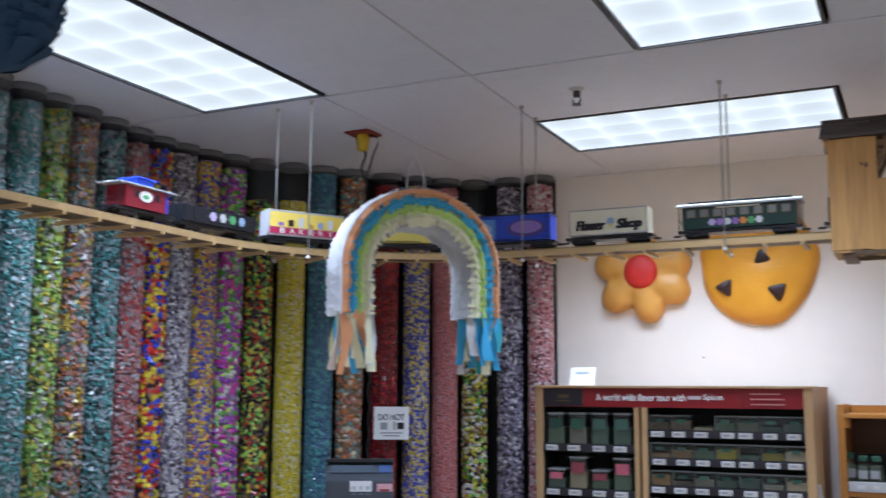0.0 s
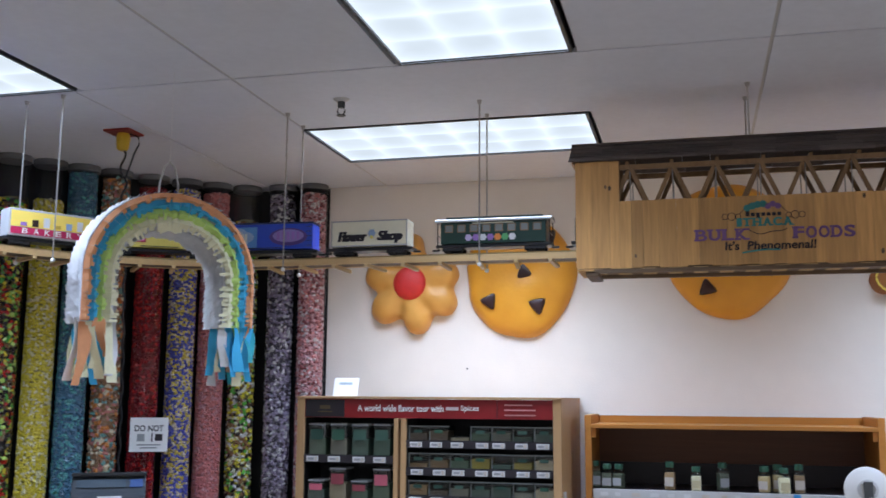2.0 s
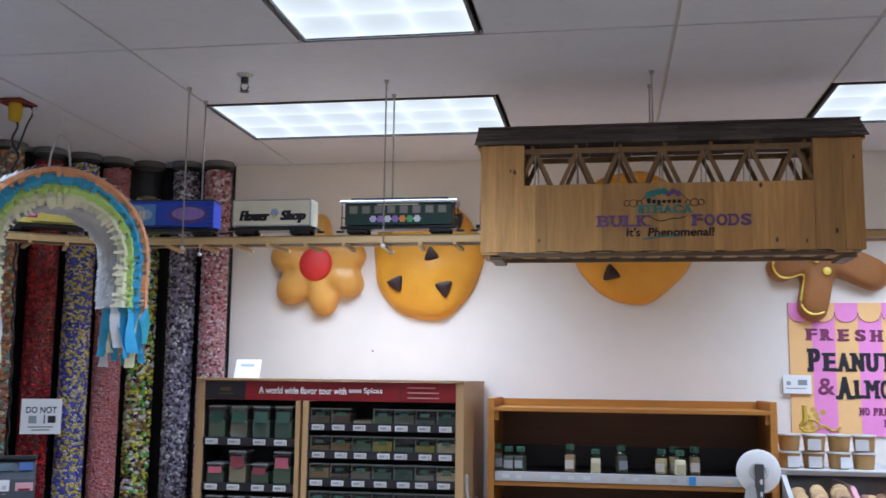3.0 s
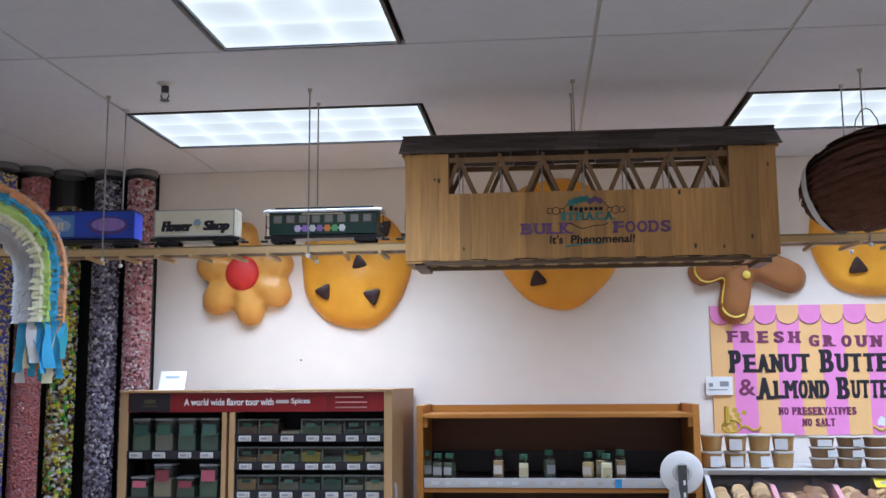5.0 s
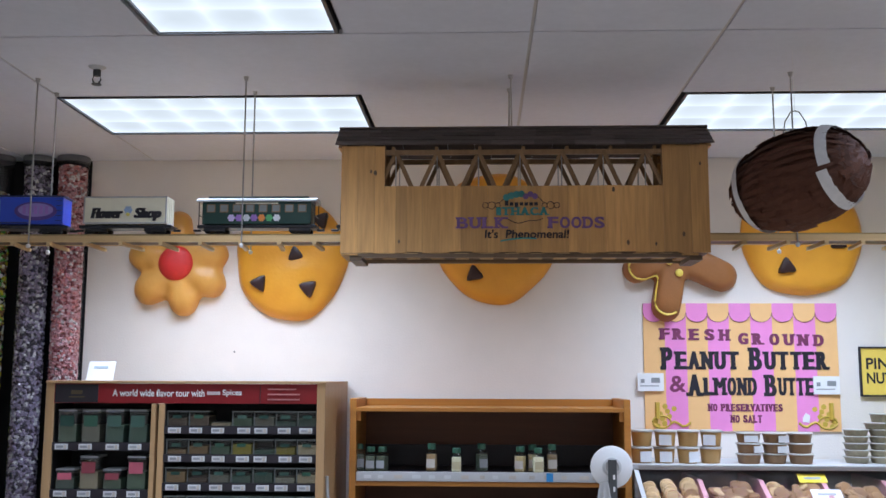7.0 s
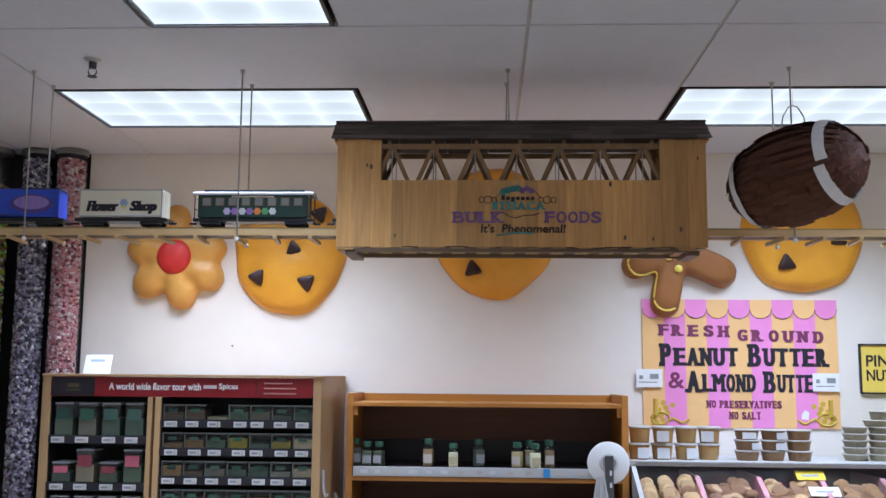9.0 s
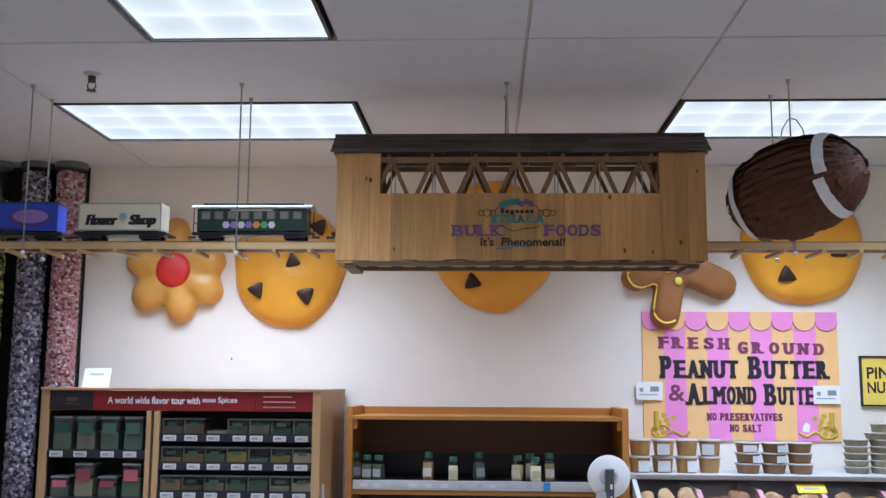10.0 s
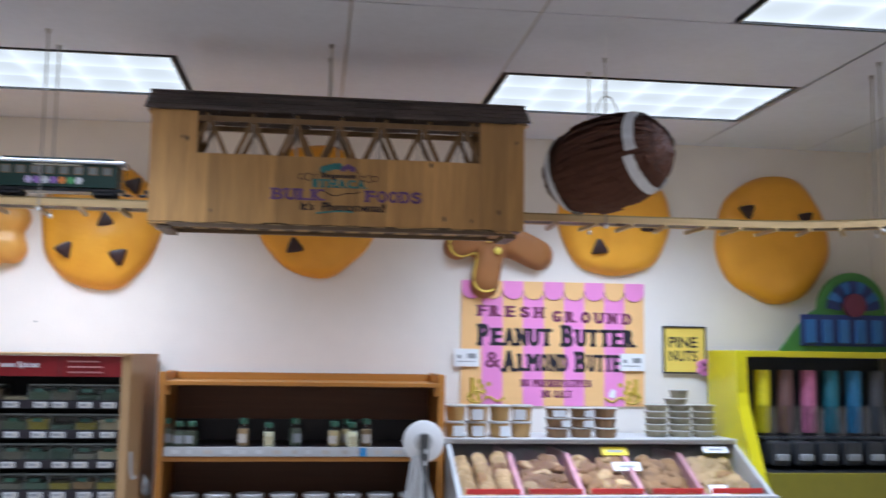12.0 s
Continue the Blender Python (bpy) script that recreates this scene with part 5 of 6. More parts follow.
def tub(x, y, z, r, h, m, label, group, turn=0, tag=False):
    t = thing("food_tub", label, "food tub", pose(x, y, z, 0, 0, turn), group)
    bm = bmesh.new()
    lathe(bm, [(r * 0.80, 0), (r * 0.83, 0.002), (r * 0.97, h * 0.86)], 20)
    part("body", bm, m, t, smooth=True)
    bm = bmesh.new()
    lathe(bm, [(r * 1.0, h * 0.86), (r * 1.06, h * 0.89), (r * 1.06, h * 0.95), (r * 1.0, h)], 20)
    part("lid", bm, M_LID, t, "translucent white lid", smooth=True)
    if tag:
        part("paper_label", boxes((-r * 0.55, r * 0.55, -r * 1.02, -r * 0.955, h * 0.08, h * 0.72)), M_TAG, t, "white paper label")


PEANUT, NUT, PALE = mat("peanut_butter", (.50, .29, .10), .45, var=.08), mat("almond_butter", (.26, .14, .06), .45, var=.1), mat("pine_nut_mix", (.33, .29, .19), .5, var=.25, scale=90)
RT = random.Random(21)
for row in range(2):
    for k in range(4):
        tub(1.035 + k * 0.106 + row * 0.004, 4.90 + RT.uniform(-0.008, 0.008), 1.302 + row * 0.076, 0.050, 0.074, PEANUT, "plastic tub of peanut butter stacked on the case", "peanut butter tubs", RT.uniform(-40, 40), k % 2 == row or k == 1)
for row in range(3):
    for k in range(3):
        tub(1.525 + k * 0.118, 4.90 + RT.uniform(-0.006, 0.006), 1.302 + row * 0.047, 0.056, 0.046, NUT, "shallow tub of almond butter stacked on the case", "almond butter tubs", RT.uniform(-40, 40), RT.random() < 0.4)
for col, num in ((0, 5), (1, 6), (2, 5)):
    for k in range(num):
        tub(2.035 + col * 0.118 - (0.02 if k == 5 else 0), 4.96, 1.302 + k * 0.031, 0.057, 0.030, PALE, "shallow clear tub of pale nuts", "pine nut tubs", RT.uniform(-40, 40))
tub(2.150, 4.96, 1.302 + 6 * 0.031, 0.045, 0.040, PALE, "shallow clear tub of pale nuts", "pine nut tubs")


# ---- yellow candy dispenser stand ----
def yellow_stand():
    X0, X1, Y0, Y1, H = 2.372, 3.300, 4.79, 5.14, 1.722
    t = thing("candy_stand", "bright yellow stand of gravity candy dispensers", "display stand", pose(X0, Y0, 0))
    back = t.matrix_basis.inverted()

    def put(name, bm, m, label="", bevel=0.0, smooth=False):
        return part(name, bm, m, t, label, bevel=bevel, place=back, smooth=smooth)
    bm = bmesh.new()
    prism(bm, [(Y0, H), (Y1, H), (Y1, 0), (Y0 - 0.25, 0), (Y0 - 0.25, 1.05), (Y0 - 0.20, 1.12), (Y0 - 0.02, 1.46), (Y0, 1.52)], -X0 - 0.055, -X0, pose(0, 0, 0, 0, 0, 90))
    put("side_panel", bm, M_YELLOW, "yellow side panel with sloping edge", bevel=0.004)
    put("top_panel", boxes((X0 + 0.055, X1, Y0, Y1, H - 0.03, H)), M_YELLOW, bevel=0.004)
    put("back_panel", boxes((X0 + 0.055, X1, Y1 - 0.02, Y1, 0.2, H - 0.03)), mat("dark_slate", (.05, .055, .07), .5), "dark back panel")
    put("front_panel", boxes((X0 + 0.055, X1, Y0 - 0.22, Y0 - 0.20, 0.0, 1.17)), M_YELLOWSHADE, "yellow front panel with shade put into its colour", bevel=0.003)
    put("ledge", boxes((X0 + 0.055, X1, Y0 - 0.20, Y1 - 0.02, 1.15, 1.17)), M_BLACK)
    cols = [(.80, .68, .02), (.20, .10, .09), (.75, .22, .38), (.02, .20, .26), (.03, .22, .42), (.10, .10, .11), (.35, .16, .08)]
    for k, c in enumerate(cols):
        x = X0 + 0.17 + k * 0.118
        bm = bmesh.new()
        lathe(bm, [(0.034, 1.33), (0.038, 1.34), (0.038, 1.62), (0.034, 1.63)], 18, (x, Y0 + 0.09, 0))
        tb = put("dispenser_tube", bm, mat("dispenser_filling", c, .35, var=.25, scale=150, bump=.6), "tube filled with coloured sweets", smooth=True)
        bm = bmesh.new()
        lathe(bm, [(0.047, 1.32), (0.047, 1.46)], 18, (x, Y0 + 0.03, 0))
        put("clear_hopper", bm, clear_mat("hopper_clear", (.75, .76, .78), .14, .15), "clear plastic hopper", smooth=True).visible_shadow = False
        put("spout", boxes((x - 0.045, x + 0.045, Y0 - 0.10, Y0 + 0.03, 1.19, 1.30)), M_DARKMETAL, "black dispenser spout", bevel=0.012)
        put("handle", boxes((x - 0.03, x + 0.03, Y0 - 0.125, Y0 - 0.10, 1.215, 1.245)), M_GREY, "grey handle", bevel=0.006)
        put("hopper_rim", boxes((x - 0.05, x + 0.05, Y0 - 0.02, Y0 + 0.08, 1.302, 1.315)), M_DARKMETAL, bevel=0.003)
    # plain arched topper board
    s = thing("arched_topper", "green arched topper board with blue relief blocks", "sign", pose(2.985, 5.06, H))
    pts = [(-0.27, 0.0), (0.325, 0.0), (0.325, 0.20), (0.31, 0.20)] + [(0.13 + 0.19 * math.cos(a), 0.22 + 0.19 * math.sin(a)) for a in [k * math.pi / 14 for k in range(15)]] + [(-0.10, 0.20), (-0.16, 0.14)]
    bm = bmesh.new()
    prism(bm, pts, -0.02, 0.0)
    part("board", bm, mat("topper_green", (.06, .22, .05), .5), s)
    blue, deep = mat("topper_blue", (.03, .15, .42), .45), mat("topper_deep_blue", (.02, .04, .16), .45)
    part("block_band", boxes((-0.16, 0.325, -0.034, -0.021, 0.03, 0.19)), deep, s, "dark blue band", bevel=0.004)
    for k in range(5):
        part("relief_block", boxes((-0.14 + k * 0.09, -0.085 + k * 0.09, -0.048, -0.035, 0.045, 0.165)), blue, s, "light blue block", bevel=0.006)
    for k in range(9):
        bm = bmesh.new()
        box(bm, -0.022, 0.022, -0.034, -0.021, 0.07, 0.145, pose(0.13, 0, 0.22, 0, -80 + 20 * k, 0))
        part("ray", bm, blue if k % 2 else deep, s, "blue ray", bevel=0.003)
    bm = bmesh.new()
    rod(bm, (0.13, -0.05, 0.24), (0.13, -0.021, 0.24), 0.06, 24)
    part("disc", bm, mat("topper_maroon", (.16, .03, .06), .5), s, "maroon disc")


yellow_stand()

# ---- model train ----
M_WHEEL = mat("dark_wheel", (0.02, 0.02, 0.022), 0.4, metal=0.3)
M_TRAINBLACK = mat("train_black", (0.012, 0.013, 0.018), 0.35, var=0.1)
M_CREAM = mat("car_cream", (0.78, 0.74, 0.58), 0.4, var=0.05)
M_GREEN = mat("coach_green", (0.010, 0.045, 0.035), 0.35, var=0.1)
M_CARBLUE = mat("car_blue", (0.02, 0.07, 0.55), 0.35, var=0.06)
M_CARRED = mat("caboose_red", (0.26, 0.015, 0.03), 0.35, var=0.08)
M_LILAC = mat("lilac_print", (0.30, 0.22, 0.55), 0.5)
M_LEMON = mat("car_lemon", (0.78, 0.66, 0.16), 0.4, var=0.05)
M_CONTAINER = mat("container_grey", (0.42, 0.42, 0.44), 0.45, var=0.08)
M_PALEBLUE = mat("pale_blue_print", (0.35, 0.48, 0.70), 0.5)


def car(name, label, x, length, body_material):
    """An empty wagon: underframe, two bogies with wheels, couplers. Local x runs along the train, z is up from the railhead."""
    px, py, h = along(x - XA)
    t = thing(name, label, "model train car", pose(px, py, 2.2155, 0, 0, math.degrees(h)), "cars of the model train")
    a = length / 2
    part("underframe", boxes((-a, a, -0.040, 0.040, 0.020, 0.032)), body_material, t, bevel=0.002)
    for s in (-1, 1):
        xb = s * (a - 0.065)
        for y in (-0.033, 0.033):
            part("bogie_frame", boxes((xb - 0.040, xb + 0.040, y - 0.004, y + 0.004, 0.008, 0.020)), M_TRAINBLACK, t, bevel=0.002)
        for dx in (-0.026, 0.026):
            for y in (-0.026, 0.020):
                bm = bmesh.new()
                rod(bm, (xb + dx, y, 0.0145), (xb + dx, y + 0.006, 0.0145), 0.0145, 16)
                part("wheel", bm, M_WHEEL, t, smooth=True)
            bm = bmesh.new()
            rod(bm, (xb + dx, -0.026, 0.0145), (xb + dx, 0.026, 0.0145), 0.002, 6)
            part("axle", bm, M_WHEEL, t)
        part("coupler", boxes((s * a - 0.004 if s > 0 else -a - 0.024, a + 0.024 if s > 0 else -a + 0.004, -0.006, 0.006, 0.012, 0.020)), M_TRAINBLACK, t, bevel=0.002)
    return t


def emblem(t, x, z, r, m, y):
    bm = bmesh.new()
    for k in range(6):
        a = k * math.tau / 6
        rod(bm, (x + r * 0.6 * math.cos(a), y, z + r * 0.6 * math.sin(a)), (x + r * 0.6 * math.cos(a), y + 0.001, z + r * 0.6 * math.sin(a)), r * 0.42, 8)
    rod(bm, (x, y - 0.0004, z), (x, y + 0.001, z), r * 0.5, 10)
    part("flower_emblem", bm, m, t, "printed flower emblem")


FLOWERS = [mat("print_" + n, c, 0.5) for n, c in (("white", (.75, .75, .78)), ("violet", (.35, .18, .55)), ("lilac", (.60, .50, .75)), ("orange", (.75, .25, .05)), ("green", (.10, .40, .15)), ("pale", (.70, .72, .75)))]


def caboose():
    t = car("caboose", "red model caboose with blue cupola roof", -3.170, 0.290, M_TRAINBLACK)
    part("body", boxes((-0.105, 0.105, -0.045, 0.045, 0.034, 0.108)), M_CARRED, t, bevel=0.002)
    part("roof", boxes((-0.142, 0.142, -0.052, 0.052, 0.108, 0.115)), M_GREY, t, "grey roof", bevel=0.003)
    part("cupola", boxes((-0.045, 0.035, -0.038, 0.038, 0.115, 0.138)), M_CARBLUE, t, "blue cupola", bevel=0.002)
    part("cupola_roof", boxes((-0.052, 0.042, -0.044, 0.044, 0.138, 0.144)), M_CARBLUE, t, bevel=0.002)
    bm = bmesh.new()
    rod(bm, (0, -0.047, 0), (0, -0.0455, 0), 0.031, 24)
    bmesh.ops.scale(bm, vec=(1.0, 1, 0.62), verts=bm.verts[:])
    part("oval_badge", bm, M_PAPER, t, "white oval badge", place=pose(-0.01, 0, 0.078))
    bm = bmesh.new()
    rod(bm, (0, -0.048, 0), (0, -0.047, 0), 0.015, 16)
    bmesh.ops.scale(bm, vec=(1.0, 1, 0.5), verts=bm.verts[:])
    part("badge_mark", bm, FLOWERS[4], t, "green mark", place=pose(-0.012, 0, 0.076))
    for x in (-0.055, 0.045):
        part("window", boxes((x - 0.010, x + 0.010, -0.0462, -0.0452, 0.070, 0.094)), M_TRAINBLACK, t)
    part("blue_stripe", boxes((0.088, 0.098, -0.0464, -0.0452, 0.036, 0.106)), M_CARBLUE, t)
    for x in (-0.130, 0.130):
        for y in (-0.042, 0.042):
            bm = bmesh.new()
            rod(bm, (x, y, 0.03), (x, y, 0.108), 0.002, 6)
            part("post", bm, M_TRAINBLACK, t)
        bm = bmesh.new()
        for z in (0.05, 0.065):
            rod(bm, (x, -0.042, z), (x, 0.042, z), 0.0015, 6)
        part("railing", bm, M_TRAINBLACK, t)


def gondola():
    t = car("gondola_car", "black model gondola car with round flower emblems", -2.780, 0.385, M_TRAINBLACK)
    a, z0, z1 = 0.190, 0.034, 0.094
    part("floor", boxes((-a, a, -0.044, 0.044, 0.033, 0.037)), M_TRAINBLACK, t)
    for y0, y1 in ((-0.047, -0.043), (0.043, 0.047)):
        part("side", boxes((-a, a, y0, y1, z0, z1)), M_TRAINBLACK, t, bevel=0.001)
    for x0, x1 in ((-a, -a + 0.004), (a - 0.004, a)):
        part("end", boxes((x0, x1, -0.043, 0.043, z0, z1)), M_TRAINBLACK, t)
    for k in range(9):
        x = -a + 0.012 + k * (2 * a - 0.024) / 8
        if k not in (3, 4, 5, 2):
            part("rib", boxes((x - 0.002, x + 0.002, -0.0495, -0.047, z0, z1)), M_TRAINBLACK, t)
    for k, m in enumerate((FLOWERS[2], FLOWERS[0], FLOWERS[4], M_PALEBLUE)):
        emblem(t, -0.040 + k * 0.050, 0.066, 0.018, m, -0.0485)


def container(name, label, x, length, body):
    t = car(name, label, x, length, M_TRAINBLACK)
    a = length / 2 - 0.018
    part("body", boxes((-a, a, -0.046, 0.046, 0.036, 0.140)), body, t, bevel=0.003)
    return t, a


def bakery():
    t, a = container("bakery_car", "grey model container car with yellow and red bakery panel", -2.355, 0.372, M_CONTAINER)
    y = -0.0465
    part("blue_end", boxes((a - 0.001, a + 0.0015, -0.040, 0.040, 0.044, 0.132)), M_CARBLUE, t, "blue end door", bevel=0.0005)
    for k in range(11):
        xr = -a + 0.012 + k * (2 * a - 0.024) / 10
        part("rib", boxes((xr - 0.003, xr + 0.003, y - 0.0004, y + 0.001, 0.036, 0.043)), M_CONTAINER, t)
    part("yellow_panel", boxes((-a + 0.008, a - 0.008, y - 0.0008, y, 0.072, 0.132)), M_SIGNYELLOW, t, "yellow printed panel")
    part("red_band", boxes((-a + 0.008, a - 0.008, y - 0.0012, y - 0.0002, 0.044, 0.070)), mat("print_red", (.55, .02, .10), .45), t, "red band")
    for k, c in enumerate("BAKERY"):
        lettering("lettering", c, M_PAPER, t, -0.118 + k * 0.042, y - 0.0012, 0.047, 0.022, 0.021, 0.001)
    for k, m in enumerate((FLOWERS[1], M_CHIP, FLOWERS[5], M_GOLD, M_PALEBLUE, FLOWERS[0])):
        part("printed_shape", boxes((-0.125 + k * 0.043, -0.102 + k * 0.043, y - 0.0018, y - 0.0006, 0.076, 0.090 + 0.012 * (k % 3))), m, t, bevel=0.0)


def oval(t, name, m, x, z, rx, rz, y, label=""):
    """A flat printed oval on the side of a car."""
    bm = bmesh.new()
    rod(bm, (0, y, 0), (0, y + 0.0009, 0), 1.0, 24)
    bmesh.ops.scale(bm, vec=(rx, 1, rz), verts=bm.verts[:])
    return part(name, bm, m, t, label, place=pose(x, 0, z))


def box_car_trim(t, a, roof_material):
    """Roof with a walkway, and the side ladders and brake rod of a box car."""
    part("roof", boxes((-a - 0.004, a + 0.004, -0.050, 0.050, 0.140, 0.146)), roof_material, t, "coloured roof", bevel=0.002)
    part("roof_walk", boxes((-a + 0.01, a - 0.01, -0.012, 0.012, 0.147, 0.150)), M_TRAINBLACK, t)
    bm = bmesh.new()
    for k in range(5):
        rod(bm, (a - 0.026, -0.049, 0.05 + k * 0.019), (a - 0.004, -0.049, 0.05 + k * 0.019), 0.0012, 6)
    part("ladder", bm, M_TRAINBLACK, t)
    part("brake_rod", boxes((-0.08, 0.07, -0.0488, -0.0468, 0.040, 0.043)), M_TRAINBLACK, t)


def yellow_car():
    t, a = container("yellow_box_car", "lemon yellow model box car with blue roof", -1.920, 0.440, M_LEMON)
    box_car_trim(t, a, M_CARBLUE)
    y = -0.0470
    part("red_panel", boxes((-a + 0.022, -a + 0.142, y - 0.0005, y + 0.0005, 0.056, 0.122)), mat("panel_red", (.50, .04, .08), .5), t, "red edge of the printed panel")
    part("pink_panel", boxes((-a + 0.028, -a + 0.136, y - 0.0012, y - 0.0006, 0.062, 0.116)), M_PINK, t, "pink printed panel")
    oval(t, "red_disc", mat("disc_red", (.42, .02, .06), .5), -a + 0.052, 0.086, 0.022, 0.022, y - 0.0022)
    oval(t, "pale_disc", M_CREAM, -a + 0.052, 0.086, 0.014, 0.013, y - 0.0030)
    for k in range(3):
        part("printed_bar", boxes((-a + 0.082, -a + 0.128 - 0.008 * k, y - 0.0018, y - 0.0012, 0.070 + 0.016 * k, 0.078 + 0.016 * k)), M_PAPER, t)
    oval(t, "white_print", M_PAPER, a - 0.100, 0.088, 0.022, 0.016, y - 0.0006, "white printed shape")
    oval(t, "white_print", M_PAPER, a - 0.116, 0.104, 0.010, 0.008, y - 0.0008, "white printed shape")
    for k in range(4):
        oval(t, "black_stripe", M_INK, a - 0.060, 0.062 + k * 0.016, 0.013 - 0.002 * (k == 0), 0.005, y - 0.0010, "black printed stripe")


def blue_car():
    t, a = container("blue_box_car", "bright blue model box car with printed pictures", -1.480, 0.436, M_CARBLUE)
    box_car_trim(t, a, mat("roof_navy", (.02, .03, .12), .4))
    y = -0.0470
    part("sky_panel", boxes((-a + 0.012, -a + 0.165, y - 0.0005, y + 0.0005, 0.044, 0.128)), mat("print_sky", (.10, .28, .62), .5), t, "sky-blue printed panel")
    for dx, dz, rx, rz in ((-0.035, 0.0, 0.040, 0.020), (0.0, 0.012, 0.035, 0.026), (0.03, 0.0, 0.034, 0.022)):
        oval(t, "cloud_print", M_PALEBLUE, -a + 0.088 + dx, 0.086 + dz, rx, rz, y - 0.0014 - 0.0003 * rx, "pale cloud print")
    for k in range(5):
        part("printed_bar", boxes((-a + 0.058 + k * 0.014, -a + 0.067 + k * 0.014, y - 0.0025, y - 0.0018, 0.070, 0.100)), M_CREAM, t)
    oval(t, "plum_print", mat("print_plum", (.10, .05, .26), .5), a - 0.102, 0.086, 0.080, 0.036, y - 0.0006, "plum printed oval")
    oval(t, "lilac_print", M_LILAC, a - 0.102, 0.090, 0.066, 0.026, y - 0.0014)
    for k in range(5):
        part("printed_bar", boxes((a - 0.150 + k * 0.021, a - 0.138 + k * 0.021, y - 0.0022, y - 0.0015, 0.074, 0.106)), FLOWERS[1], t)


def flower_car():
    t, a = container("flower_shop_car", "cream model container car lettered for a flower shop", -1.036, 0.352, M_CREAM)
    y = -0.0466
    for d in ((-a, a, 0.036, 0.041), (-a, a, 0.135, 0.140), (-a, -a + 0.005, 0.041, 0.135), (a - 0.005, a, 0.041, 0.135)):
        part("edge_rail", boxes((d[0], d[1], y - 0.0012, y + 0.0008, d[2], d[3])), M_CONTAINER, t, "grey edge rail")
    for k in range(4):
        part("end_rib", boxes((a - 0.0005, a + 0.0015, -0.036 + k * 0.022, -0.028 + k * 0.022, 0.042, 0.134)), M_CREAM, t)
    lettering("lettering", "Flower", M_INK, t, -0.130, y, 0.056, 0.124, 0.040, 0.0012, slant=0.25, heavy=0.07)
    lettering("lettering", "Shop", M_INK, t, 0.034, y, 0.046, 0.106, 0.050, 0.0012, slant=0.25, heavy=0.08)
    emblem(t, 0.012, 0.088, 0.016, M_PALEBLUE, y - 0.001)
    oval(t, "yellow_dot", M_LEMON, 0.012, 0.072, 0.007, 0.007, y - 0.0022)


def coach():
    t = car("passenger_coach", "dark green model coach with white roof and flower row", -0.538, 0.450, M_TRAINBLACK)
    a = 0.205
    part("body", boxes((-a, a, -0.046, 0.046, 0.034, 0.118)), M_GREEN, t, bevel=0.002)
    bm = bmesh.new()
    prism(bm, [(-0.056, 0.118), (0.056, 0.118), (0.050, 0.126), (0.030, 0.134), (-0.030, 0.134), (-0.050, 0.126)], -0.226, 0.226, pose(0, 0, 0, 0, 0, 90))
    part("roof", bm, M_WHITE, t, "white curved roof")
    part("clerestory", boxes((-0.19, 0.19, -0.022, 0.022, 0.134, 0.143)), M_GREEN, t, bevel=0.002)
    pane = mat("coach_window", (.24, .25, .24), .15)
    for k in range(8):
        x = -0.172 + k * 0.049
        w = part("window", boxes((x - 0.016, x + 0.016, -0.0472, -0.0462, 0.078, 0.108)), M_TRUSS, t, "framed window")
        part("pane", boxes((x - 0.013, x + 0.013, -0.0482, -0.0474, 0.081, 0.105)), pane, w)
    for k, i in enumerate((2, 1, 5, 1, 3, 4, 0)):
        emblem(t, -0.095 + k * 0.0285, 0.057, 0.014, FLOWERS[i], -0.0475)
    part("letter_board", boxes((-0.08, 0.08, -0.0474, -0.0464, 0.110, 0.115)), M_CREAM, t)
    for s in (-1, 1):
        for y in (-0.042, 0.042):
            bm = bmesh.new()
            rod(bm, (s * 0.218, y, 0.032), (s * 0.218, y, 0.118), 0.002, 6)
            part("post", bm, M_TRAINBLACK, t)
        part("railing", boxes((s * 0.218 - 0.001, s * 0.218 + 0.001, -0.042, 0.042, 0.066, 0.069)), M_TRAINBLACK, t)


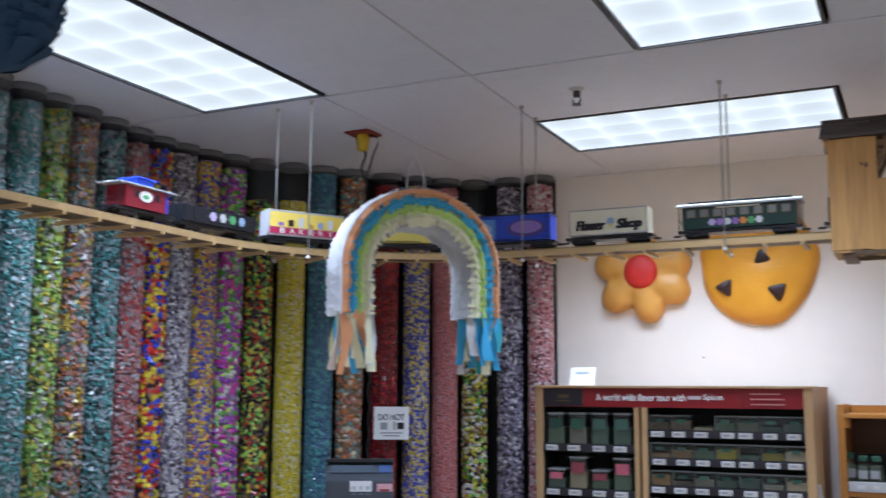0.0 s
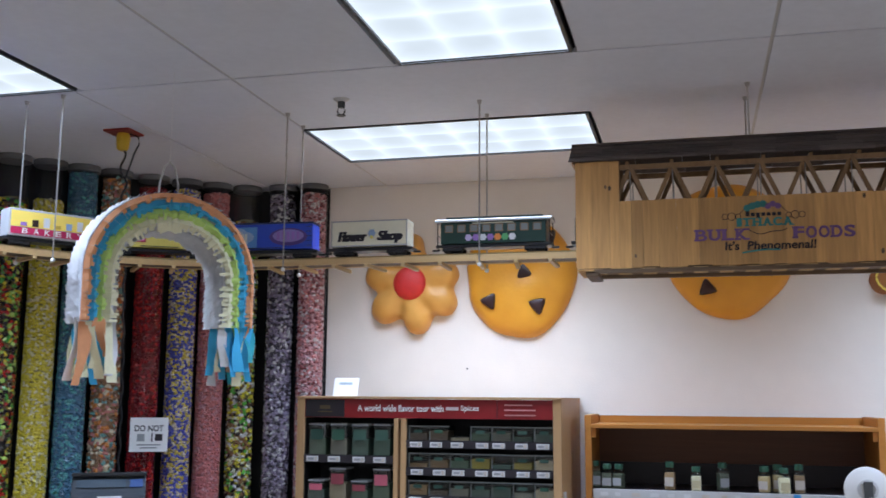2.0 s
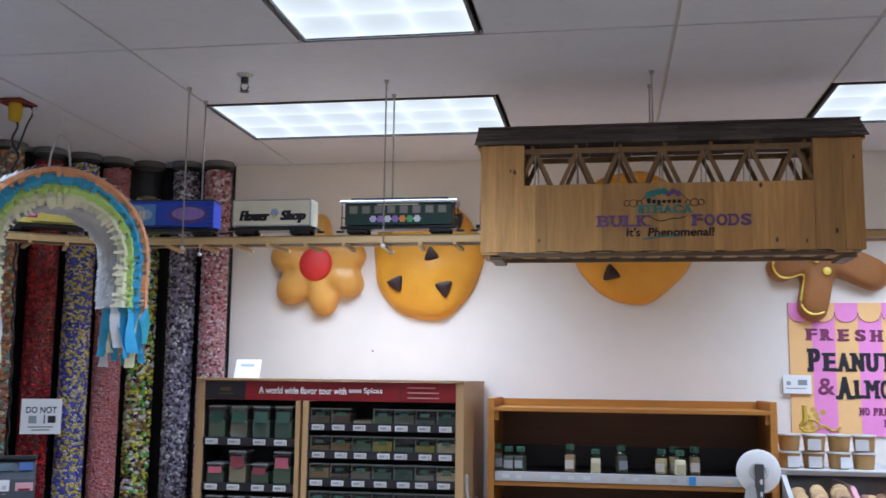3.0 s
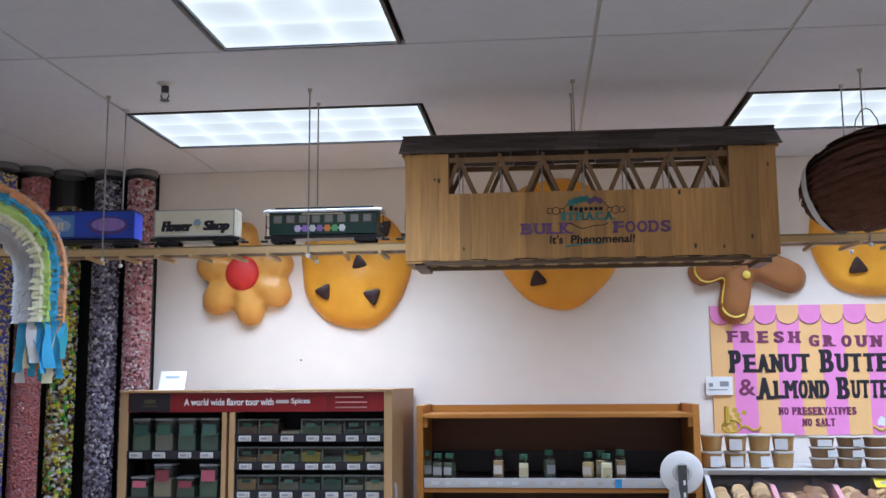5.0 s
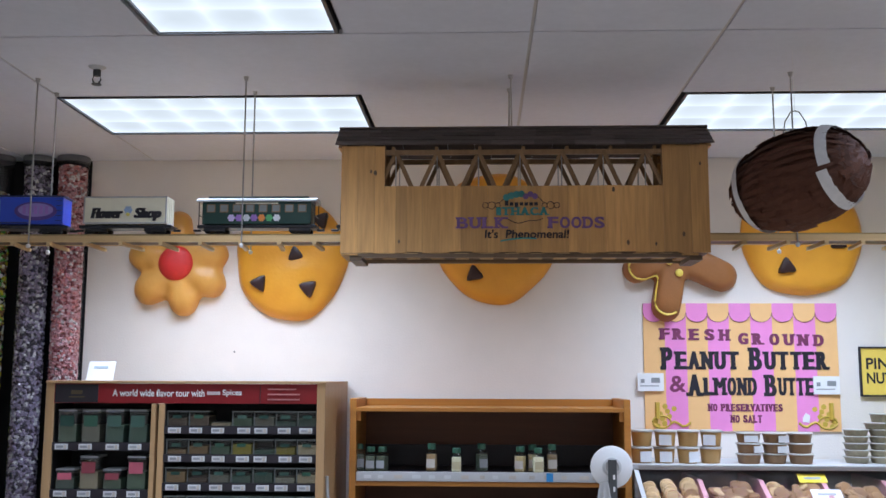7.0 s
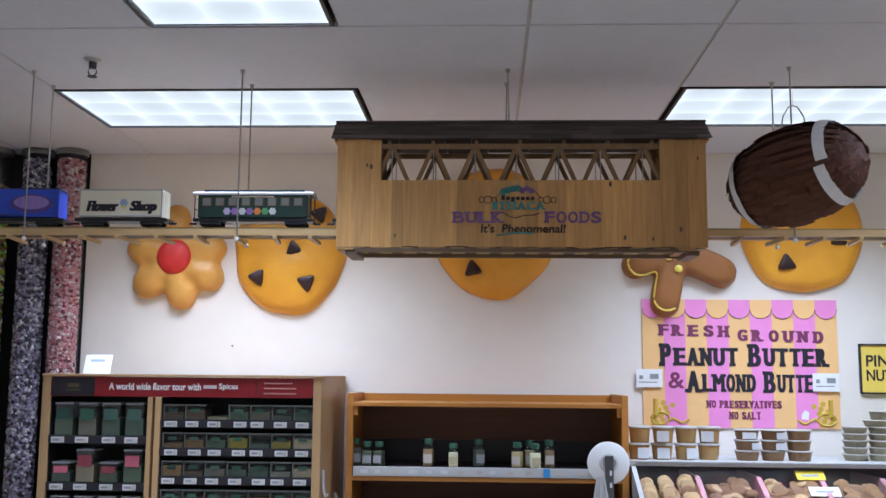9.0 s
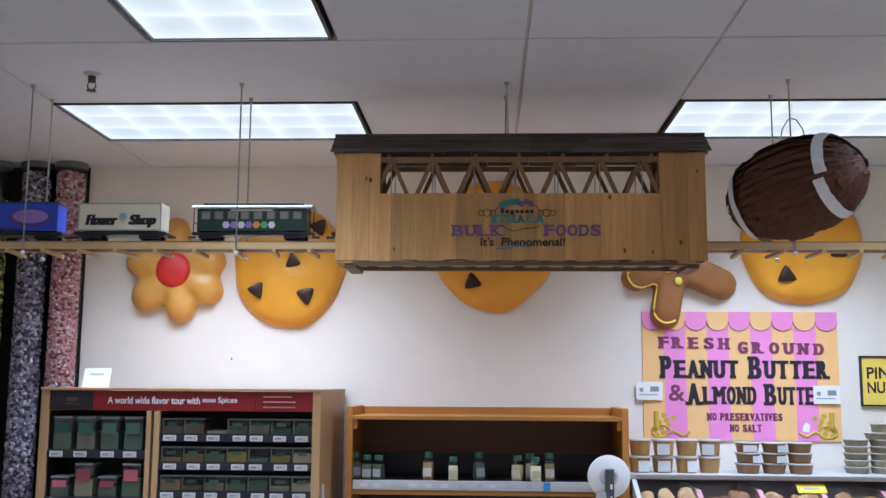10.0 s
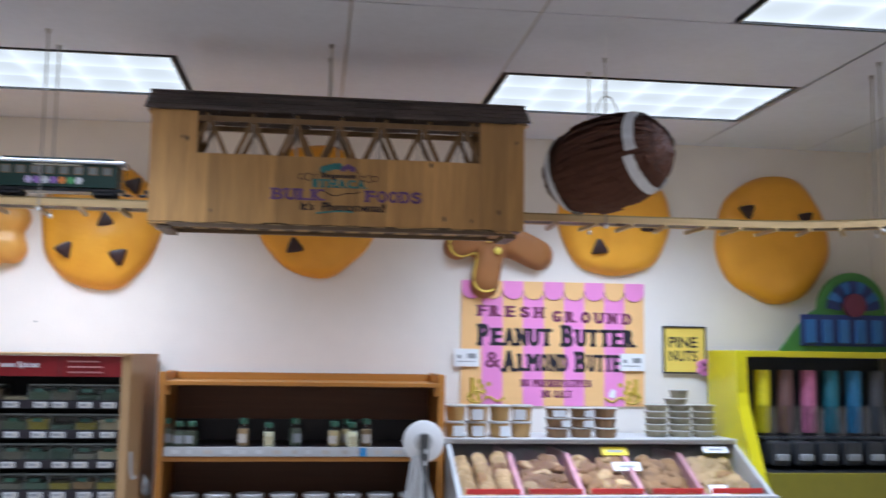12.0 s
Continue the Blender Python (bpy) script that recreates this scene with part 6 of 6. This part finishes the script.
def engine():
    t = car("diesel_engine", "black model diesel engine lettered for its town", 0.075, 0.630, M_TRAINBLACK)
    bm = bmesh.new()
    prism(bm, [(-0.040, 0.034), (0.040, 0.034), (0.040, 0.112), (0.030, 0.122), (-0.030, 0.122), (-0.040, 0.112)], -0.13, 0.300, pose(0, 0, 0, 0, 0, 90))
    part("hood", bm, M_TRAINBLACK, t)
    part("cab", boxes((0.130, 0.215, -0.046, 0.046, 0.034, 0.130)), M_TRAINBLACK, t, bevel=0.003)
    part("cab_roof", boxes((0.124, 0.221, -0.050, 0.050, 0.130, 0.136)), M_GREY, t, "pale grey cab roof", bevel=0.002)
    part("nose", boxes((0.215, 0.290, -0.036, 0.036, 0.034, 0.098)), M_TRAINBLACK, t, bevel=0.006)
    part("cab_window", boxes((0.150, 0.190, -0.0472, -0.0462, 0.092, 0.118)), mat("cab_glass", (.25, .28, .30), .1), t, "grey window")
    part("headlight", boxes((0.290, 0.296, -0.010, 0.010, 0.076, 0.092)), M_PAPER, t, bevel=0.002)
    lettering("lettering", "151", M_GOLD, t, -0.255, -0.0405, 0.062, 0.095, 0.036, 0.001, slant=0.2)
    slab_letters("ITHACA", M_PAPER, t, -0.120, -0.0405, 0.064, 0.200, 0.034, Matrix(), 0.1)
    for y in (-0.046, 0.046):
        bm = bmesh.new()
        rod(bm, (-0.205, y, 0.075), (0.10, y, 0.075), 0.0012, 6)
        for k in range(6):
            rod(bm, (-0.2 + k * 0.058, y, 0.032), (-0.2 + k * 0.058, y, 0.075), 0.0012, 6)
        part("handrail", bm, M_TRAINBLACK, t)
    for k in range(3):
        bm = bmesh.new()
        rod(bm, (-0.15 + k * 0.06, 0, 0.122), (-0.15 + k * 0.06, 0, 0.132), 0.014, 14)
        part("roof_fan", bm, M_GREY, t)


caboose(), gondola(), bakery(), yellow_car(), blue_car(), flower_car(), coach(), engine()


# ---- paper pinatas ----
def crepe(name, c):
    return mat(name, c, 0.8, var=0.10, scale=60, bump=0.4, fine=300)


C_ORANGE, C_BLUE, C_GREEN, C_CREAM, C_WHITE, C_TEAL = (crepe("crepe_" + n, c) for n, c in (("orange", (.80, .36, .17)), ("blue", (.05, .40, .68)), ("green", (.52, .72, .20)), ("cream", (.84, .81, .56)), ("white", (.80, .80, .82)), ("teal", (.02, .30, .36))))
C_BROWN, C_NAVY = mat("crepe_brown", (.130, .046, .024), 0.85, var=0.24, scale=45, bump=0.6, fine=160), crepe("crepe_navy", (.014, .055, .12))


def rainbow():
    t = thing("rainbow_pinata", "paper rainbow pinata with fringed bands and streamers", "pinata", pose(-1.512, 3.172, 1.898, 0, 0, 48))
    rng = random.Random(2)
    D, LEG = 0.160, 0.165

    def edge(u, f):
        """u runs from the left foot over the top to the right foot, f from the outer (0) to the inner edge (1)."""
        a, b = 0.290 - 0.104 * f, 0.280 - 0.116 * f
        leg = 0.2
        if u < leg:
            return -a, LEG * u / leg
        if u > 1 - leg:
            return a, LEG * (1 - u) / leg
        an = math.pi * (1 - (u - leg) / (1 - 2 * leg))
        return a * math.cos(an), LEG + b * math.sin(an)
    N = 64
    bm = bmesh.new()
    rows = []
    for i in range(N + 1):
        o, q = edge(i / N, 0.0), edge(i / N, 1.0)
        rows.append([bm.verts.new((p[0], y, p[1])) for p, y in ((o, 0.0), (q, 0.0), (q, D), (o, D))])
    for a, b in zip(rows, rows[1:]):
        for k in range(4):
            bm.faces.new((a[k], a[(k + 1) % 4], b[(k + 1) % 4], b[k]))
    bm.faces.new(rows[0][::-1])
    bm.faces.new(rows[-1])
    part("arch", bm, C_WHITE, t, "white paper-covered arch", smooth=True)
    for (f0, f1), m, lab in (((-0.03, 0.27), C_ORANGE, "orange fringe"), ((0.17, 0.52), C_BLUE, "blue fringe"), ((0.43, 0.74), C_GREEN, "lime green fringe"), ((0.64, 1.06), C_CREAM, "cream fringe")):
        bm = bmesh.new()
        n = 110
        for i in range(n):
            u0, u1 = i / n + rng.uniform(-0.002, 0.002), (i + 1.15) / n
            j = rng.uniform(-0.16, 0.10)
            lift = 0.004 + rng.uniform(0, 0.014)
            pts = []
            for f, y in ((f0, -0.004 - 0.010 * (1 - f0)), ((f0 + f1) / 2, -0.007 - 0.010 * (1 - f0) - lift), (f1 + j, -0.004 - 0.010 * (1 - f0))):
                pts.append([edge(max(0, min(1, u)), f) + (y,) for u in (u0, u1)])
            v = [[bm.verts.new((p[0], p[2], p[1])) for p in r] for r in pts]
            for r0, r1 in zip(v, v[1:]):
                bm.faces.new((r0[0], r0[1], r1[1], r1[0]))
        ob = part("fringe_band", bm, m, t, lab)
    # white ruffles over the outer and inner faces
    for f, sgn, nm in ((-0.03, 1, "outer_ruffle"), (1.03, -1, "inner_ruffle")):
        bm = bmesh.new()
        n = 74
        for i in range(n):
            u0, u1 = i / n, (i + 1.5) / n
            k = 7
            for j in range(k):
                y0, y1 = D * j / k - 0.006, D * (j + 1) / k + 0.002
                a = edge(u0, f)
                b = edge(min(1, u1), f - sgn * rng.uniform(0.03, 0.12))
                v = [bm.verts.new(p) for p in ((a[0], y0, a[1]), (a[0], y1, a[1]), (b[0], y1, b[1]), (b[0], y0, b[1]))]
                bm.faces.new(v)
        part(nm, bm, C_WHITE, t, "white ruffled paper")
    # streamers hanging from both feet
    for side, xs in ((-1, (-0.290, -0.180)), (1, (0.185, 0.290))):
        for k in range(24):
            m = rng.choice((C_ORANGE, C_BLUE, C_GREEN, C_CREAM, C_CREAM, C_WHITE, C_TEAL, C_BLUE))
            x, y = rng.uniform(*xs), rng.uniform(0.0, D * 0.9) if k > 5 else rng.uniform(-0.01, 0.01)
            w, ln = rng.uniform(0.022, 0.048), rng.uniform(0.10, 0.230)
            ph, lean, out = rng.uniform(0, 6), rng.uniform(-0.22, 0.22), rng.uniform(-0.02, 0.02)
            bm = bmesh.new()
            rows = []
            for i in range(9):
                q = i / 8
                tw = 0.8 * math.sin(ph + q * 2.5)
                cx, cy, cz = x + lean * ln * q + 0.006 * math.sin(ph + q * 5), y + out * q + 0.006 * math.cos(ph + q * 4), 0.012 - ln * q
                dx, dy = w / 2 * math.cos(tw), w / 2 * math.sin(tw)
                rows.append((bm.verts.new((cx - dx, cy - dy, cz)), bm.verts.new((cx + dx, cy + dy, cz))))
            for a, b in zip(rows, rows[1:]):
                bm.faces.new((a[0], a[1], b[1], b[0]))
            part("streamer", bm, m, t, "hanging crepe streamer", smooth=True)
    bm = bmesh.new()
    tube_path(bm, [(-0.035, 0.07, 0.443), (-0.032, 0.07, 0.50), (-0.018, 0.07, 0.555), (0.0, 0.07, 0.575), (0.018, 0.07, 0.555), (0.032, 0.07, 0.50), (0.036, 0.07, 0.443)], 0.0034, 6)
    part("wire_handle", bm, M_WHITE, t, "white wire loop", smooth=True)
    bm = bmesh.new()
    rod(bm, (0, 0.07, 0.575), (0, 0.07, CEIL - 1.895), 0.0005, 5)
    part("hanging_thread", bm, M_PAPER, t, "fine clear thread")


rainbow()


def flap_rows(bm, radius, x0, x1, rows, per, rng, lift=0.012, ang=(0, math.tau), jit=0.006):
    """Rows of paper flaps round a form turned about the x axis."""
    for i in range(rows):
        xa = x0 + (x1 - x0) * i / rows
        xb = xa + (x1 - x0) / rows * 1.5
        for k in range(per):
            a0 = ang[0] + (ang[1] - ang[0]) * k / per
            a1 = ang[0] + (ang[1] - ang[0]) * (k + 1.1) / per
            ra, rb = radius(xa) + 0.001, radius(xb) + lift * rng.uniform(0.5, 1.2)
            xe = xb + rng.uniform(-jit, jit)
            v = [bm.verts.new(p) for p in ((xa, ra * math.cos(a0), ra * math.sin(a0)), (xa, ra * math.cos(a1), ra * math.sin(a1)), (xe, rb * math.cos(a1), rb * math.sin(a1)), (xe, rb * math.cos(a0), rb * math.sin(a0)))]
            bm.faces.new(v)


def football():
    c = Vector((1.352, 3.50, 2.338))
    q = Vector((0.687, -0.700, 0.195)).to_track_quat("X", "Z").to_matrix().to_4x4()
    t = thing("football_pinata", "brown fringed football pinata with white paper stripes", "pinata", Matrix.Translation(c) @ q)
    rng = random.Random(6)
    half = 0.240

    def radius(x):
        return 0.143 * max(0.0, 1 - abs(x / half) ** 2.2) ** 0.60 + 0.004
    bm = bmesh.new()
    prof = [(radius(-half + 2 * half * i / 24), -half + 2 * half * i / 24) for i in range(25)]
    lathe(bm, prof, 36)
    bmesh.ops.transform(bm, matrix=pose(0, 0, 0, 0, 90, 0), verts=bm.verts[:])
    part("ball", bm, C_BROWN, t, "brown paper ball", smooth=True)
    bm = bmesh.new()
    # long strips laid lengthwise, each overlapping the next and lifting along one edge
    rows = 9
    for i in range(rows):
        for k in range(34):
            off = rng.uniform(-0.5, 0.5)
            xa = -half + 0.006 + (2 * half - 0.02) * (i + off * 0.6) / rows
            xb = xa + (2 * half) / rows * rng.uniform(1.1, 1.7)
            xa, xb = max(-half + 0.004, xa), min(half - 0.006, xb)
            a0 = math.tau * (k + rng.uniform(-0.2, 0.2)) / 34
            lift = rng.uniform(0.003, 0.020)
            cols = []
            for u in (0.0, 0.5, 1.0):
                x = xa + (xb - xa) * u
                cols.append([bm.verts.new((x, (radius(x) + d) * math.cos(a), (radius(x) + d) * math.sin(a))) for a, d in ((a0, 0.002), (a0 + 0.14, 0.002 + lift * 0.7), (a0 + 0.25 + rng.uniform(-0.03, 0.03), 0.001 + lift))])
            for p, r in zip(cols, cols[1:]):
                for m in range(2):
                    bm.faces.new((p[m], p[m + 1], r[m + 1], r[m]))
    tagged(part("fringe", bm, C_BROWN, t, "rows of brown crepe fringe"), kind="stuff")
    bm = bmesh.new()
    flap_rows(bm, lambda x: radius(x) + 0.020, -0.176, -0.152, 2, 44, rng, 0.004, jit=0.0015)
    part("white_stripe", bm, C_WHITE, t, "white paper stripe")
    for a0, a1, x0 in ((0.2, 3.30, 0.140), (3.42, 6.30, 0.128)):
        bm = bmesh.new()
        flap_rows(bm, lambda x: radius(x) + 0.021, x0, x0 + 0.026, 2, 30, rng, 0.005, (a0, a1), 0.003)
        part("white_stripe", bm, C_WHITE, t, "white paper stripe")
    bm = bmesh.new()
    flap_rows(bm, radius, half - 0.06, half - 0.005, 4, 26, rng, 0.016)
    part("frayed_tip", bm, mat("crepe_frayed", (.30, .17, .15), .85, var=.4, scale=80), t, "frayed pale tip")
    inv = t.matrix_basis.inverted()
    bm = bmesh.new()
    top = c + Vector((0.0, 0.0, 0.155))
    tube_path(bm, [top + Vector(p) for p in ((-0.042, 0, 0), (-0.034, 0, 0.045), (-0.014, 0, 0.078), (0.0, 0, 0.082), (0.014, 0, 0.078), (0.034, 0, 0.045), (0.042, 0, 0))], 0.0022, 6)
    part("wire_handle", bm, M_WHITE, t, "white wire loop", smooth=True, place=inv)
    bm = bmesh.new()
    rod(bm, top + Vector((0, 0, 0.082)), (top.x, top.y, CEIL), 0.0005, 5)
    part("hanging_thread", bm, M_PAPER, t, "fine clear thread", place=inv)


football()


def blue_pinata():
    c = Vector((-1.222, 1.140, 2.250))
    t = thing("blue_pinata", "dark navy fringed paper pinata", "pinata", Matrix.Translation(c))
    rng = random.Random(9)

    def radius(x):
        return 0.082 * max(0.0, 1 - (x / 0.12) ** 2) ** 0.5 + 0.004
    bm = bmesh.new()
    lathe(bm, [(radius(-0.12 + 0.24 * i / 14), -0.12 + 0.24 * i / 14) for i in range(15)], 24)
    part("body", bm, C_NAVY, t, smooth=True)
    bm = bmesh.new()
    flap_rows(bm, radius, -0.11, 0.10, 9, 26, rng, 0.014)
    part("fringe", bm, C_NAVY, t, "rows of navy crepe fringe", place=pose(0, 0, 0, 0, -90, 0))
    bm = bmesh.new()
    rod(bm, (0, 0, 0.12), (0, 0, CEIL - c.z), 0.0005, 5)
    part("hanging_thread", bm, M_PAPER, t)


blue_pinata()


# ---- ceiling fittings and the weighing scale ----
def sprinkler():
    t = thing("sprinkler_head", "small metal fire sprinkler head on the ceiling", "sprinkler", pose(-1.095, 3.655, CEIL))
    bm = bmesh.new()
    lathe(bm, [(0.010, -0.012), (0.026, -0.006), (0.032, -0.001)], 20)
    part("escutcheon", bm, M_WHITE, t, "white cover ring", smooth=True)
    bm = bmesh.new()
    lathe(bm, [(0.010, -0.035), (0.014, -0.030), (0.014, -0.012)], 14)
    part("body", bm, M_DARKMETAL, t, "dark metal body", smooth=True)
    bm = bmesh.new()
    for s in (-1, 1):
        tube_path(bm, [(s * 0.011, 0, -0.033), (s * 0.016, 0, -0.048), (s * 0.008, 0, -0.062)], 0.0028, 6)
    part("yoke", bm, M_DARKMETAL, t, smooth=True)
    bm = bmesh.new()
    lathe(bm, [(0.017, -0.067), (0.018, -0.064), (0.006, -0.061)], 16)
    part("deflector", bm, M_DARKMETAL, t, smooth=True)


sprinkler()


def receptacle():
    t = thing("ceiling_outlet", "red ceiling outlet plate with yellow plug and black cord", "ceiling outlet", pose(-2.185, 3.890, CEIL))
    part("plate", boxes((-0.062, 0.062, -0.062, 0.062, -0.010, -0.001)), mat("outlet_red", (.22, .02, .015), .45), t, "dark red plate", bevel=0.002)
    bm = bmesh.new()
    lathe(bm, [(0.018, -0.085), (0.026, -0.075), (0.030, -0.030), (0.026, -0.010)], 16)
    part("plug", bm, mat("plug_yellow", (.70, .45, .02), .45), t, "yellow plug", smooth=True)
    bm = bmesh.new()
    tube_path(bm, [(0.03, 0, -0.012), (0.075, 0.0, -0.03), (0.072, 0.01, -0.06), (0.05, 0.01, -0.10), (0.038, 0.0, -0.16), (0.02, 0, -0.21)], 0.004, 6)
    part("spare_lead", bm, M_TRAINBLACK, t, smooth=True)
    bm = bmesh.new()
    pts = []
    for i in range(120):
        q = i / 119
        x, y, z = -0.11 * q ** 1.5, 0.28 * q, -0.08 - 1.40 * q
        w = 0.012 if q < 0.25 else 0.005
        pts.append((x + w * math.sin(q * 70), y + w * math.cos(q * 70), z))
    tube_path(bm, pts, 0.005, 6)
    part("cord", bm, M_TRAINBLACK, t, "black coiled cord", smooth=True)


receptacle()


def weighing_scale():
    m = pose(-2.325, 4.150, 0, 0, 0, 31)
    p = thing("scale_pedestal", "plain dark pedestal under the weighing scale", "pedestal", m)
    part("body", boxes((-0.20, 0.20, -0.12, 0.16, 0.0, 0.887)), M_DARKMETAL, p, bevel=0.006)
    part("top", boxes((-0.22, 0.22, -0.16, 0.18, 0.887, 0.912)), M_BLACK, p, bevel=0.004)
    t = thing("weighing_scale", "dark grey self-service weighing and label scale", "scale", m @ pose(0, 0, 0.912))
    case = mat("scale_case", (.055, .065, .078), .45)
    bm = bmesh.new()
    prism(bm, [(-0.10, 0.0), (0.13, 0.0), (0.13, 0.405), (0.03, 0.405), (-0.045, 0.33), (-0.06, 0.32)], -0.155, 0.155, pose(0, 0, 0, 0, 0, 90))
    part("case", bm, case, t, bevel=0.006)
    part("display_hood", boxes((-0.158, 0.158, -0.005, 0.02, 0.400, 0.414)), M_DARKMETAL, t, bevel=0.003)
    for x0, x1, mm, lab in ((-0.135, 0.070, mat("display_glass", (.10, .13, .16), .15), "dark display"), (0.088, 0.142, mat("display_blue", (.07, .12, .28), .2), "blue display")):
        bm = bmesh.new()
        box(bm, x0, x1, -0.003, 0.0, -0.022, 0.022, pose(0, -0.014, 0.367, -45, 0, 0))
        part("display", bm, mm, t, lab)
    M_KEY = mat("key_tint", (.50, .54, .58), .5)
    key = part("keypad_sheet", boxes((-0.045, 0.055, -0.066, -0.0605, 0.15, 0.318)), M_PAPER, t, "white keypad sheet")
    for i in range(3):
        for j in range(4):
            part("key", boxes((-0.034 + i * 0.031, -0.018 + i * 0.031, -0.0675, -0.066, 0.178 + j * 0.034, 0.194 + j * 0.034)), M_KEY, key)
    pk = part("pink_sheet", boxes((0.078, 0.148, -0.066, -0.0605, 0.19, 0.306)), mat("pink_sheet", (.80, .42, .48), .6), t, "pink notice")
    for k in range(3):
        part("printed_bar", boxes((0.090, 0.136, -0.0672, -0.066, 0.225 + k * 0.024, 0.234 + k * 0.024)), M_RED, pk)


weighing_scale()


def do_not_sign():
    t = thing("notice", "white notice fixed to the dark red candy tube", "notice", pose(-2.416, 4.614, 1.392, 0, 0, 29))
    part("sheet", boxes((-0.09, 0.09, -0.002, 0.002, 0.0, 0.165)), M_PAPER, t)
    part("fixing_tab", boxes((-0.02, 0.02, 0.002, 0.055, 0.06, 0.10)), M_PAPER, t)
    lettering("lettering", "DO NOT", M_INK, t, -0.068, -0.002, 0.098, 0.136, 0.030, 0.001)
    for x0, x1, z0, z1 in ((-0.055, -0.02, 0.050, 0.085), (0.012, 0.018, 0.048, 0.09), (0.03, 0.065, 0.052, 0.085)):
        part("pictogram", boxes((x0, x1, -0.0035, -0.002, z0, z1)), M_GREY if x0 < 0 else M_INK, t)
    part("printed_bar", boxes((-0.055, 0.055, -0.0035, -0.002, 0.030, 0.036)), M_GREY, t)
    part("printed_bar", boxes((-0.04, 0.04, -0.0035, -0.002, 0.016, 0.022)), M_GREY, t)
    y = thing("yellow_tag", "small yellow tag on a candy tube", "tag", pose(-2.118, 5.003, 1.935, 0, 0, 24))
    part("card", boxes((-0.02, 0.02, -0.001, 0.001, 0, 0.11)), M_YELLOW, y)


do_not_sign()


def hung_bag(x, y, z, s, name_label):
    t = thing("plastic_bag", name_label, "plastic bag", pose(x, y, z))
    bm = bmesh.new()
    rng = random.Random(int(abs(x) * 1000))
    rows = []
    for i in range(9):
        q = i / 8
        r = s * (0.25 + 0.75 * math.sin(min(1, q * 1.3) * 1.5))
        rows.append([bm.verts.new((r * math.cos(k * math.tau / 14) * rng.uniform(0.75, 1.1), r * 0.6 * math.sin(k * math.tau / 14) * rng.uniform(0.75, 1.1), -q * s * 2.0 + rng.uniform(-0.004, 0.004))) for k in range(14)])
    for a, b in zip(rows, rows[1:]):
        for k in range(14):
            bm.faces.new((a[k], a[(k + 1) % 14], b[(k + 1) % 14], b[k]))
    bm.faces.new(rows[0][::-1])
    bm.faces.new(rows[-1])
    part("bag", bm, M_WHITE, t, smooth=True)


hung_bag(-0.375, 4.90, 1.135, 0.045, "crumpled white plastic bag hanging beside the cabinet")


def wall_nail(x, z):
    t = thing("wall_nail", "small dark nail in the white wall", "nail", pose(x, WALL_Y, z), "nails in the wall")
    bm = bmesh.new()
    rod(bm, (0, 0.001, 0), (0, -0.008, 0.001), 0.004, 8)
    part("nail", bm, M_DARKMETAL, t)


for x, z in ((-0.945, 1.812),):
    wall_nail(x, z)
